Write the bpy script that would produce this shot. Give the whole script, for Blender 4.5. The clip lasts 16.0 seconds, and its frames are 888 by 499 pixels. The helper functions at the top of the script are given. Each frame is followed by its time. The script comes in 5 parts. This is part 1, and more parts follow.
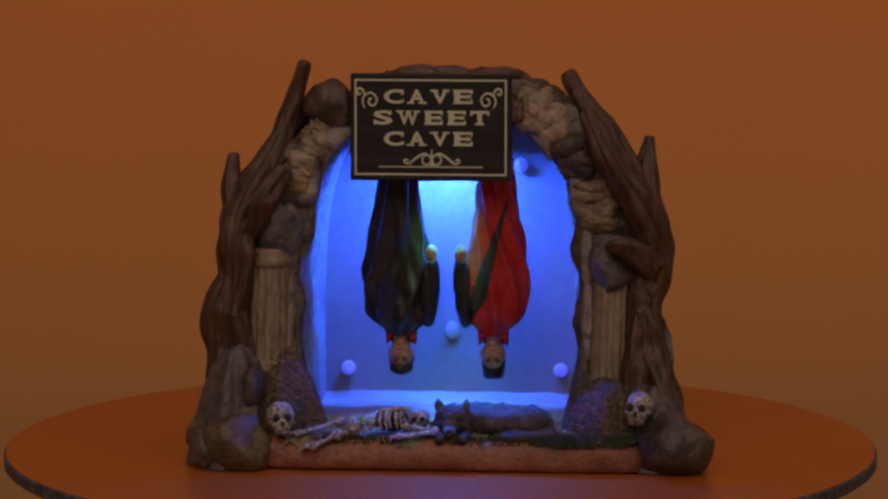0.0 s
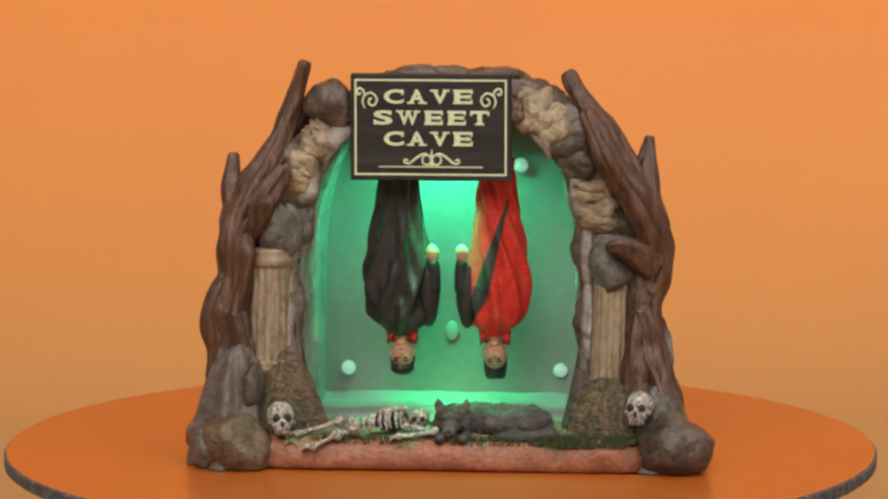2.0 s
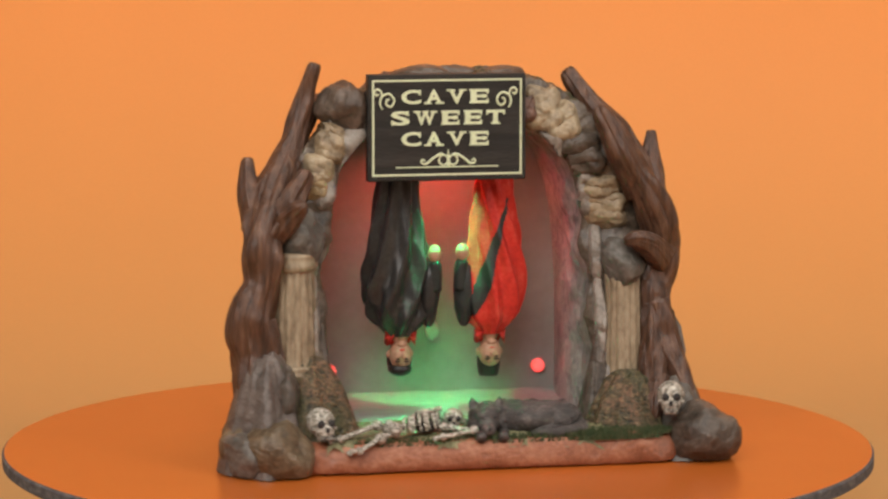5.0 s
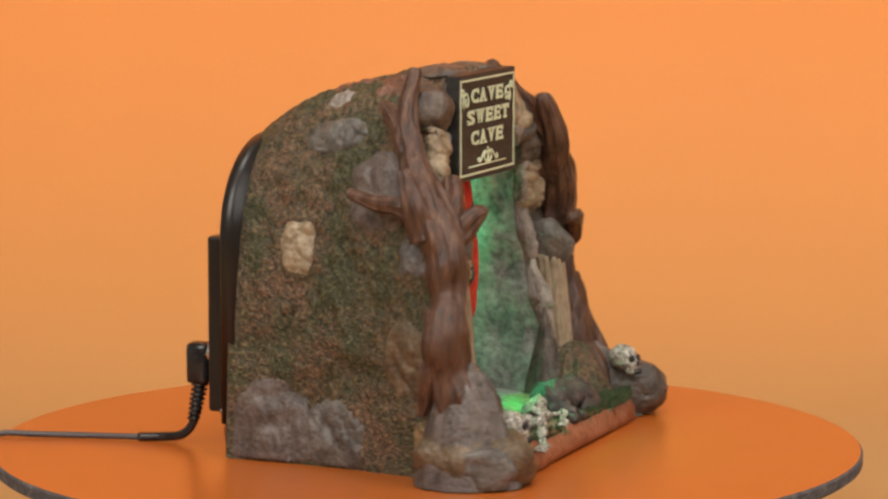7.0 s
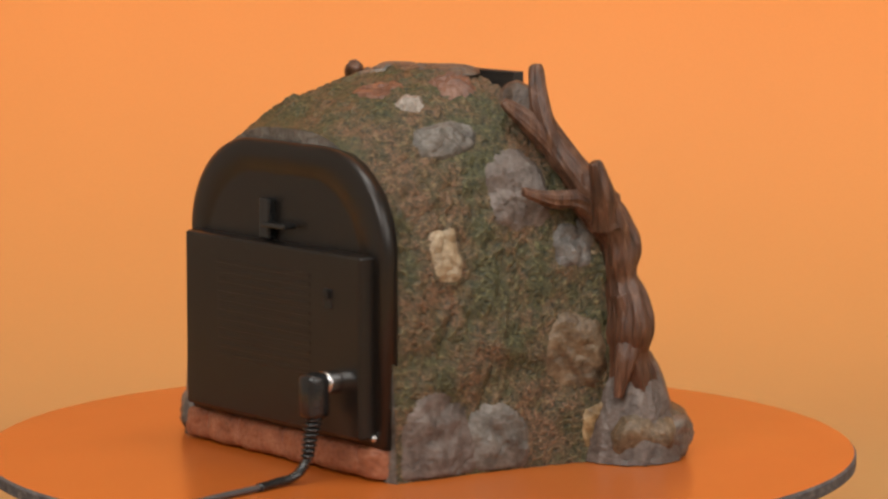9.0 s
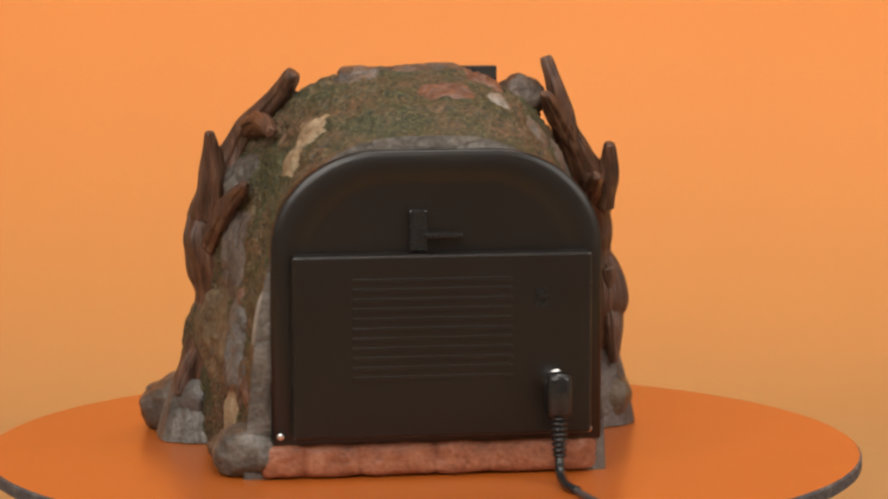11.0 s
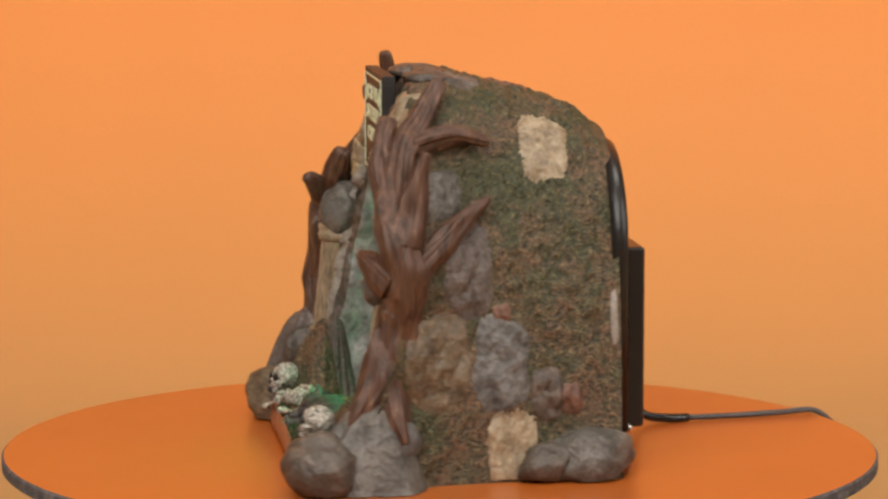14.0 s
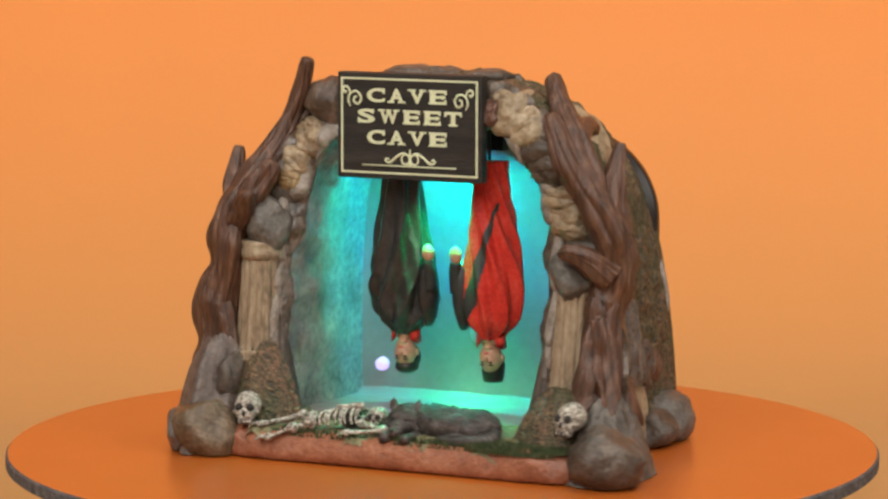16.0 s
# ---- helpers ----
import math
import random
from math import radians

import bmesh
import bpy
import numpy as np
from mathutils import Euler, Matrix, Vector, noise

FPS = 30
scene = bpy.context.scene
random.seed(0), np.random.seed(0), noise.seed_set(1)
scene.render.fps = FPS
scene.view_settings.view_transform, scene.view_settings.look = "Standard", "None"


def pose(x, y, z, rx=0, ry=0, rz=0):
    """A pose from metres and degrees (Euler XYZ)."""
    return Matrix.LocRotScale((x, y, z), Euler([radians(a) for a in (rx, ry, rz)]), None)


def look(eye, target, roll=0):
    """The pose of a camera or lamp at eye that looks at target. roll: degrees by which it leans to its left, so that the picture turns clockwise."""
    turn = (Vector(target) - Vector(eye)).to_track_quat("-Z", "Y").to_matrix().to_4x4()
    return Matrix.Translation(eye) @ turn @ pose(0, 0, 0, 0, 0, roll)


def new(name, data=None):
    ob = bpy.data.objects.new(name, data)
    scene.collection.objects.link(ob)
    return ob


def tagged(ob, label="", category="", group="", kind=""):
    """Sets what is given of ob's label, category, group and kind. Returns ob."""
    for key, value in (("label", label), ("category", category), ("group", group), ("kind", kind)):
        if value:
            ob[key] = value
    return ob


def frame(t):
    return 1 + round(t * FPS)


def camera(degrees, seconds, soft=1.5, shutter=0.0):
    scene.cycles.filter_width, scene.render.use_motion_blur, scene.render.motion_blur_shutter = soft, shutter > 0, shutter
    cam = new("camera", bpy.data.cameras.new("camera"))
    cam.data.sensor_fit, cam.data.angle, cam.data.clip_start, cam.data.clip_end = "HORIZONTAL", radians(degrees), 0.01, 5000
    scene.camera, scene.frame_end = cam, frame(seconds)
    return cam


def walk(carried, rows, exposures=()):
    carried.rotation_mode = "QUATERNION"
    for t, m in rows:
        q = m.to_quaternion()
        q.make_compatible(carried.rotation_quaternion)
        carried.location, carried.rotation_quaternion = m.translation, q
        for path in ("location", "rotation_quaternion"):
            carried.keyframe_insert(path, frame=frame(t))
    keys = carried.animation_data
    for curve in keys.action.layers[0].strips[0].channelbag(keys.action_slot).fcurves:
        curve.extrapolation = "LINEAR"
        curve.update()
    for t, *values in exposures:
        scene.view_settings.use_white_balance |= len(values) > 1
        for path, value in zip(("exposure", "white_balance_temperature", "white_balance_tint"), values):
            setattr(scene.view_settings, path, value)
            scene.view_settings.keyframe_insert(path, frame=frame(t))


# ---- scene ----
# ---------- camera: fixed on a tripod, long lens ----------
cam = camera(15.19, 16.0, soft=2.5, shutter=0.7)
EYE = pose(0, -1.28, 0.2368, 90 - 7.148, 0, -0.224)
EXPOSURES = [(0, -2.28, 7800, 38), (0.5, -1.60, 7600, 35), (1.0, -0.94, 7150, 25), (1.5, -0.3, 6700, 13), (2.0, -0.16, 6450, 10), (2.5, -0.10, 6450, 10), (3.0, -0.06, 6450, 10), (5.2, -0.04, 6450, 10), (7.3, 0.02, 6450, 10), (16.0, 0.02, 6450, 10)]
walk(cam, [(0, EYE), (16.0, EYE)], EXPOSURES)

# ---------- light: a room with soft lamps ----------
world = bpy.data.worlds.new("studio_world")
scene.world = world
world.use_nodes = True
world.node_tree.nodes["Background"].inputs[0].default_value = (1.0, 0.96, 0.92, 1)
world.node_tree.nodes["Background"].inputs[1].default_value = 0.46


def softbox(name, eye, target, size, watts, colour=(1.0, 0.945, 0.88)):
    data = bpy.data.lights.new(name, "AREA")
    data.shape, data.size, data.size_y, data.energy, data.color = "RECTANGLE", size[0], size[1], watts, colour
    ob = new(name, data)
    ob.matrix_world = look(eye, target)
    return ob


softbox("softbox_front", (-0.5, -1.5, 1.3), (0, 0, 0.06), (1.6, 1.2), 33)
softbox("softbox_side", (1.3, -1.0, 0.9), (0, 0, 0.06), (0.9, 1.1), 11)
# unseen lamp, added only to brighten the paper
softbox("backdrop_fill", (0.25, -0.1, 1.5), (0.05, 0.9, 0.1), (0.7, 0.4), 9.0)


# ---------- materials ----------
def material(name, colours, scale=300.0, fine=1400.0, rough=0.6, bump=0.3, metallic=0.0, stretch=(1, 1, 1), spec=0.5,
             spread=0.22, fine_mix=0.45, bump_distance=0.0008):
    """Two scales of noise through a colour ramp, with relief from both."""
    m = bpy.data.materials.new(name)
    m.use_nodes = True
    nt = m.node_tree
    N, L = nt.nodes, nt.links
    b = N["Principled BSDF"]
    co = N.new("ShaderNodeTexCoord")
    mp = N.new("ShaderNodeMapping")
    mp.inputs["Scale"].default_value = stretch
    L.new(co.outputs["Object"], mp.inputs["Vector"])
    n1, n2 = N.new("ShaderNodeTexNoise"), N.new("ShaderNodeTexNoise")
    for n, sc, det in ((n1, scale, 4), (n2, fine, 3)):
        n.inputs["Scale"].default_value, n.inputs["Detail"].default_value = sc, det
        L.new(mp.outputs[0], n.inputs["Vector"])
    mix = N.new("ShaderNodeMix")
    mix.data_type = "FLOAT"
    mix.inputs[0].default_value = fine_mix
    L.new(n1.outputs["Fac"], mix.inputs[2])
    L.new(n2.outputs["Fac"], mix.inputs[3])
    r = N.new("ShaderNodeValToRGB")
    k = len(colours)
    lo, hi = 0.5 - spread, 0.5 + spread
    for i, c in enumerate(colours):
        pos = lo + (hi - lo) * i / max(1, k - 1)
        e = r.color_ramp.elements[i] if i < 2 else r.color_ramp.elements.new(pos)
        e.position, e.color = pos, (*c, 1)
    L.new(mix.outputs[0], r.inputs[0])
    L.new(r.outputs[0], b.inputs["Base Color"])
    bp = N.new("ShaderNodeBump")
    bp.inputs["Strength"].default_value, bp.inputs["Distance"].default_value = bump, bump_distance
    L.new(mix.outputs[0], bp.inputs["Height"])
    L.new(bp.outputs[0], b.inputs["Normal"])
    b.inputs["Roughness"].default_value, b.inputs["Metallic"].default_value = rough, metallic
    b.inputs["Specular IOR Level"].default_value = spec
    return m


def glow(name, colour, strength):
    m = bpy.data.materials.new(name)
    m.use_nodes = True
    b = m.node_tree.nodes["Principled BSDF"]
    b.inputs["Base Color"].default_value = (*colour, 1)
    b.inputs["Emission Color"].default_value = (*colour, 1)
    b.inputs["Emission Strength"].default_value = strength
    return m


def standin_wheel(name, colours, strength):
    """A glowing stand-in for colour-changing LEDs: its colour changes round its axis (local z)."""
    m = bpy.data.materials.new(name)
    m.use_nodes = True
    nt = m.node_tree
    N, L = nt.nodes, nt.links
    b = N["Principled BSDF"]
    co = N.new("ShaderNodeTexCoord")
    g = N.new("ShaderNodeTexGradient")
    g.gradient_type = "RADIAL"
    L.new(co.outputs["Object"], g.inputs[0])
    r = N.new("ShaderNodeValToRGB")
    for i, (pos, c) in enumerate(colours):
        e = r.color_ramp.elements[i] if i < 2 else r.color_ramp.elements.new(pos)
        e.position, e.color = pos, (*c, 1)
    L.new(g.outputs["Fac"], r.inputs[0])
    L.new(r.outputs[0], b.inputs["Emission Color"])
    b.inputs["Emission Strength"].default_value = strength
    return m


def sheen_graded_paper(name, low, high, y0, y1):
    """Seamless paper; the pale sheen low on the sweep is painted in as a soft change of colour along its length."""
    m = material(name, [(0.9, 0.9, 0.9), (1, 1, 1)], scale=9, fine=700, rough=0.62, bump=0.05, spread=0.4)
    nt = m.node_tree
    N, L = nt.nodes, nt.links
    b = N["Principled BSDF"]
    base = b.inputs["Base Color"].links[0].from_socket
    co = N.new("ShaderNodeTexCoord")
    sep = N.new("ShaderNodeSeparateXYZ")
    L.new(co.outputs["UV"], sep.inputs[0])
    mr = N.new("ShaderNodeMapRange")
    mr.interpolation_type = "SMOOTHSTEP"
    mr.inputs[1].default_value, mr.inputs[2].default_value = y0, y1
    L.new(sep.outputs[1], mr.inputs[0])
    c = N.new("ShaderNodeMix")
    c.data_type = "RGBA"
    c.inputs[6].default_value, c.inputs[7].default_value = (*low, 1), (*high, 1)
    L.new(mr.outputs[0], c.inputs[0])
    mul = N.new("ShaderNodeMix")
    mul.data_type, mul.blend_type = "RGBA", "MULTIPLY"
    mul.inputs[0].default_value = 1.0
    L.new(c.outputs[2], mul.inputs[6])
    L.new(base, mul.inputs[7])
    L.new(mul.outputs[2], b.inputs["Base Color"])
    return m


# low: the paper's grazing sheen put into its colour; high: its own orange
paper = sheen_graded_paper("orange_paper", (0.475, 0.284, 0.107), (0.82, 0.250, 0.028), 0.70, 1.36)
card = material("orange_card", [(0.42, 0.105, 0.0145), (0.475, 0.121, 0.018)], scale=30, fine=900, rough=0.28, bump=0.03, spec=0.6)
card_edge = material("cut_card_edge", [(0.015, 0.015, 0.022), (0.07, 0.068, 0.075), (0.24, 0.23, 0.22)], scale=260, fine=900, rough=0.8, bump=0.6)
plaster = material("room_plaster", [(0.7, 0.66, 0.6), (0.76, 0.72, 0.66)], scale=6, fine=120, rough=0.9, bump=0.1)
boards = material("floor_boards", [(0.2, 0.12, 0.07), (0.3, 0.19, 0.11)], scale=5, fine=90, rough=0.6, bump=0.1)



def mossy(name):
    """Speckled scatter: green in wide patches, red-brown and ochre in others, with pale grains."""
    m = material(name, [(0.008, 0.012, 0.006), (0.040, 0.042, 0.016), (0.068, 0.066, 0.026), (0.15, 0.14, 0.062)], scale=480, fine=950, rough=0.55, bump=1.0,
                 spread=0.15, fine_mix=0.5, bump_distance=0.0022)
    nt = m.node_tree
    N, L = nt.nodes, nt.links
    b = N["Principled BSDF"]
    green = b.inputs["Base Color"].links[0].from_socket
    grain = b.inputs["Base Color"].links[0].from_node.inputs[0].links[0].from_socket
    r = N.new("ShaderNodeValToRGB")
    for i, (pos, c) in enumerate(((0.36, (0.022, 0.014, 0.008)), (0.46, (0.085, 0.060, 0.030)), (0.55, (0.16, 0.082, 0.045)), (0.66, (0.24, 0.17, 0.09)))):
        e = r.color_ramp.elements[i] if i < 2 else r.color_ramp.elements.new(pos)
        e.position, e.color = pos, (*c, 1)
    L.new(grain, r.inputs[0])
    patch = N.new("ShaderNodeTexNoise")
    patch.inputs["Scale"].default_value, patch.inputs["Detail"].default_value, patch.inputs["Roughness"].default_value = 42, 8, 0.76
    co = N.new("ShaderNodeTexCoord")
    L.new(co.outputs["Object"], patch.inputs["Vector"])
    pr = N.new("ShaderNodeMapRange")
    pr.inputs[1].default_value, pr.inputs[2].default_value = 0.43, 0.59
    L.new(patch.outputs["Fac"], pr.inputs[0])
    mx = N.new("ShaderNodeMix")
    mx.data_type = "RGBA"
    L.new(pr.outputs[0], mx.inputs[0])
    L.new(green, mx.inputs[6])
    L.new(r.outputs[0], mx.inputs[7])
    L.new(mx.outputs[2], b.inputs["Base Color"])
    return m


moss = mossy("mossy_earth")
cave_rock = material("cave_rock", [(0.11, 0.105, 0.098), (0.26, 0.25, 0.235), (0.44, 0.42, 0.39)], scale=75, fine=380, rough=0.33, bump=1.0, spread=0.17, bump_distance=0.002)
rim_rock = material("rim_rock", [(0.020, 0.016, 0.012), (0.065, 0.048, 0.034), (0.13, 0.10, 0.075), (0.24, 0.20, 0.16)], scale=140, fine=600, rough=0.34, bump=1.0, spread=0.2)
smooth_wall = material("smooth_back_wall", [(0.225, 0.220, 0.205), (0.295, 0.288, 0.272)], scale=45, fine=300, rough=0.38, bump=0.15)
pale_oval = material("pale_oval", [(0.34, 0.34, 0.32), (0.44, 0.44, 0.42)], scale=120, fine=500, rough=0.35, bump=0.1)
pale_floor = material("pale_cave_floor", [(0.24, 0.235, 0.22), (0.33, 0.325, 0.31)], scale=60, fine=400, rough=0.3, bump=0.3)
bark = material("painted_bark", [(0.016, 0.008, 0.005), (0.060, 0.027, 0.015), (0.112, 0.053, 0.030), (0.21, 0.115, 0.070)], scale=360, fine=1300, rough=0.40, bump=1.0,
                stretch=(1, 1, 0.14), fine_mix=0.30, bump_distance=0.0016)


def cracked(m, scale, depth):
    """Adds a web of shallow hollows, darkened by the paint wash that settles in them."""
    nt = m.node_tree
    N, L = nt.nodes, nt.links
    b = N["Principled BSDF"]
    co, warp, add, vor = (N.new(k) for k in ("ShaderNodeTexCoord", "ShaderNodeTexNoise", "ShaderNodeVectorMath", "ShaderNodeTexVoronoi"))
    warp.inputs["Scale"].default_value, warp.inputs["Detail"].default_value = 130, 4
    add.operation = "MULTIPLY_ADD"
    add.inputs[1].default_value = (0.016, 0.016, 0.016)
    vor.feature = "DISTANCE_TO_EDGE"
    vor.inputs["Scale"].default_value = scale
    L.new(co.outputs["Object"], warp.inputs["Vector"])
    L.new(warp.outputs["Color"], add.inputs[0])
    L.new(co.outputs["Object"], add.inputs[2])
    L.new(add.outputs[0], vor.inputs["Vector"])
    rg = N.new("ShaderNodeMapRange")
    rg.interpolation_type = "SMOOTHSTEP"
    rg.inputs[1].default_value, rg.inputs[2].default_value = 0.0, 0.16
    rg.inputs[3].default_value, rg.inputs[4].default_value = 1 - depth, 1.0
    L.new(vor.outputs["Distance"], rg.inputs[0])
    mul = N.new("ShaderNodeMix")
    mul.data_type, mul.blend_type = "RGBA", "MULTIPLY"
    mul.inputs[0].default_value = 1.0
    L.new(b.inputs["Base Color"].links[0].from_socket, mul.inputs[6])
    L.new(rg.outputs[0], mul.inputs[7])
    L.new(mul.outputs[2], b.inputs["Base Color"])
    bp = N.new("ShaderNodeBump")
    bp.inputs["Strength"].default_value, bp.inputs["Distance"].default_value = 0.6, 0.0016
    L.new(rg.outputs[0], bp.inputs["Height"])
    L.new(b.inputs["Normal"].links[0].from_socket, bp.inputs["Normal"])
    L.new(bp.outputs[0], b.inputs["Normal"])
    return m


def stone(name, dark, mid, light, crack=True):
    m = material(name, [dark, mid, light], scale=105, fine=560, rough=0.44, bump=0.9, spread=0.20, fine_mix=0.42, bump_distance=0.0014)
    return cracked(m, 62.0, 0.22) if crack else m


brown_stone = stone("brown_stone", (0.035, 0.024, 0.018), (0.10, 0.070, 0.052), (0.19, 0.145, 0.11))
cream_stone = stone("cream_stone", (0.13, 0.085, 0.045), (0.33, 0.25, 0.155), (0.47, 0.39, 0.27))
ochre_stone = stone("ochre_stone", (0.11, 0.07, 0.03), (0.29, 0.20, 0.095), (0.40, 0.31, 0.18))
pale_stone = stone("pale_stone", (0.11, 0.09, 0.07), (0.26, 0.225, 0.19), (0.38, 0.34, 0.30))
grey_stone = stone("grey_stone", (0.040, 0.034, 0.028), (0.118, 0.104, 0.088), (0.21, 0.195, 0.175))
blue_stone = stone("blue_grey_stone", (0.040, 0.037, 0.034), (0.122, 0.113, 0.104), (0.22, 0.21, 0.195))
purple_stone = stone("purple_grey_stone", (0.046, 0.034, 0.028), (0.122, 0.096, 0.082), (0.21, 0.18, 0.16))
dark_stone = stone("dark_stone", (0.030, 0.022, 0.016), (0.088, 0.068, 0.052), (0.17, 0.14, 0.115))
tan_stone = stone("tan_stone", (0.04, 0.026, 0.014), (0.13, 0.09, 0.052), (0.24, 0.18, 0.115))
rust_stone = stone("rust_stone", (0.06, 0.028, 0.018), (0.15, 0.072, 0.046), (0.25, 0.14, 0.10))
brick_red = stone("brick_red", (0.15, 0.052, 0.025), (0.285, 0.105, 0.052), (0.40, 0.18, 0.10), crack=False)
ground_sand = material("painted_ground", [(0.07, 0.065, 0.03), (0.19, 0.18, 0.09), (0.34, 0.28, 0.17)], scale=200, fine=900, rough=0.7, bump=0.9)
grass_flock = material("grass_flock", [(0.014, 0.028, 0.010), (0.05, 0.075, 0.025), (0.12, 0.10, 0.05)], scale=350, fine=1200, rough=0.85, bump=1.0)
column_paint = material("aged_column", [(0.10, 0.068, 0.038), (0.27, 0.205, 0.13), (0.40, 0.33, 0.225)], scale=150, fine=600, rough=0.55, bump=0.4,
                        stretch=(1, 1, 0.4))
bone = material("painted_bone", [(0.03, 0.026, 0.020), (0.30, 0.275, 0.225), (0.66, 0.64, 0.57)], scale=620, fine=1500, rough=0.5, bump=0.7, spread=0.14)
bone_dark = material("dark_wash", [(0.012, 0.010, 0.010), (0.03, 0.026, 0.024)], scale=300, rough=0.7)
fur = material("dark_fur_paint", [(0.016, 0.014, 0.013), (0.052, 0.044, 0.040), (0.14, 0.12, 0.11)], scale=300, fine=1100, rough=0.6, bump=0.8,
               stretch=(0.5, 1, 1))
sign_black = material("black_sign_board", [(0.010, 0.009, 0.008), (0.022, 0.020, 0.018), (0.050, 0.044, 0.038)], scale=60, fine=900, rough=0.5, bump=0.5, spec=0.3,
                      stretch=(0.25, 1, 4))
sign_cream = material("cream_sign_paint", [(0.56, 0.61, 0.38), (0.74, 0.79, 0.56)], scale=300, fine=1500, rough=0.6, bump=0.1)
black_plastic = material("black_plastic", [(0.007, 0.0055, 0.0045), (0.012, 0.0095, 0.008)], scale=40, fine=1500, rough=0.32, bump=0.08)
black_rubber = material("black_rubber", [(0.010, 0.010, 0.010), (0.02, 0.02, 0.02)], scale=80, fine=900, rough=0.18, bump=0.1)
grey_cable = material("grey_cable_sleeve", [(0.06, 0.055, 0.055), (0.10, 0.095, 0.095)], scale=80, fine=900, rough=0.4, bump=0.1)
steel = material("plug_metal", [(0.6, 0.6, 0.6), (0.7, 0.7, 0.7)], scale=200, rough=0.25, bump=0.05, metallic=1.0)
cloak_black = material("black_cloak_paint", [(0.014, 0.014, 0.0135), (0.027, 0.026, 0.025), (0.055, 0.053, 0.050)], scale=120, fine=700, rough=0.30, bump=0.2)
cloak_red = material("red_robe_paint", [(0.36, 0.018, 0.012), (0.58, 0.034, 0.022), (0.68, 0.09, 0.06)], scale=120, fine=700, rough=0.5, bump=0.2, spec=0.25)
robe_lining = material("dark_lining_paint", [(0.012, 0.016, 0.015), (0.03, 0.036, 0.034)], scale=200, fine=700, rough=0.5, bump=0.3)
skin_paint = material("figure_face_paint", [(0.22, 0.10, 0.055), (0.44, 0.25, 0.155), (0.56, 0.36, 0.24)], scale=260, fine=700, rough=0.5, bump=0.3, spread=0.3)
hair_paint = material("black_hair_paint", [(0.008, 0.007, 0.006), (0.02, 0.018, 0.016)], scale=300, fine=900, rough=0.4, bump=0.4)
lens_plastic = material("frosted_lens_plastic", [(0.86, 0.86, 0.86), (0.92, 0.92, 0.92)], scale=200, rough=0.35, bump=0.0)
lens_plastic.node_tree.nodes["Principled BSDF"].inputs["Transmission Weight"].default_value = 0.75
standin_foil = standin_wheel("standin_foil", [(0.02, (0.0, 0.140, 1.60)), (0.10, (0.0, 0.034, 0.17)), (0.17, (0.0, 0.023, 0.036)), (0.25, (0.0, 0.020, 0.016)), (0.34, (0.001, 0.0275, 0.0125)),
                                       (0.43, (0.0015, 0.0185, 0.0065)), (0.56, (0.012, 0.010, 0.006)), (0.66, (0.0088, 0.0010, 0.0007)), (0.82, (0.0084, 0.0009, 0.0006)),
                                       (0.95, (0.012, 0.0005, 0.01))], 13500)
standin_hues = standin_wheel("standin_hues", [(0.02, (0.10, 0.55, 9.0)), (0.12, (0.10, 1.5, 3.0)), (0.20, (0.15, 1.3, 1.5)), (0.30, (0.30, 0.85, 0.62)), (0.42, (0.50, 0.62, 0.42)),
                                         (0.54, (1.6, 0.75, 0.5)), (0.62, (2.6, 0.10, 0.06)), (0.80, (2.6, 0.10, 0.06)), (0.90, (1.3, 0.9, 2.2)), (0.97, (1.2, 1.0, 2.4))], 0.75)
green_glow = glow("green_led_lens", (0.0, 1.0, 0.30), 10500)


# ---------- mesh helpers ----------
def part(name, bm, mats, parent, label="", smooth=True):
    """Links a bmesh as one mesh object under a thing or a part."""
    me = bpy.data.meshes.new(name)
    bmesh.ops.recalc_face_normals(bm, faces=bm.faces)
    bm.to_mesh(me)
    bm.free()
    for m in (mats if isinstance(mats, (list, tuple)) else [mats]):
        me.materials.append(m)
    if smooth:
        me.polygons.foreach_set("use_smooth", [True] * len(me.polygons))
    ob = new(name, me)
    if parent:
        ob.parent = parent
    if label:
        tagged(ob, label)
    return ob


def grid(bm, rows, closed_u=False, closed_v=False, index=0):
    """Quads through rows of points."""
    vs = [[bm.verts.new(p) for p in r] for r in rows]
    nv, nu = len(vs), len(vs[0])
    for i in range(nv if closed_v else nv - 1):
        for j in range(nu if closed_u else nu - 1):
            a, b = vs[i], vs[(i + 1) % nv]
            f = bm.faces.new((a[j], a[(j + 1) % nu], b[(j + 1) % nu], b[j]))
            f.material_index = index
    return vs


def cap(bm, ring, index=0):
    f = bm.faces.new(ring)
    f.material_index = index


def box(bm, x0, x1, y0, y1, z0, z1, bevel=0.0, index=0, m=None):
    r = bmesh.ops.create_cube(bm, size=1.0)
    for v in r["verts"]:
        v.co = Vector(((x0 + x1) / 2 + v.co.x * (x1 - x0), (y0 + y1) / 2 + v.co.y * (y1 - y0), (z0 + z1) / 2 + v.co.z * (z1 - z0)))
        if m:
            v.co = m @ v.co
    faces = list({f for v in r["verts"] for f in v.link_faces})
    for f in faces:
        f.material_index = index
    if bevel:
        edges = list({e for f in faces for e in f.edges})
        bmesh.ops.bevel(bm, geom=edges, offset=bevel, segments=2, affect="EDGES", profile=0.5)


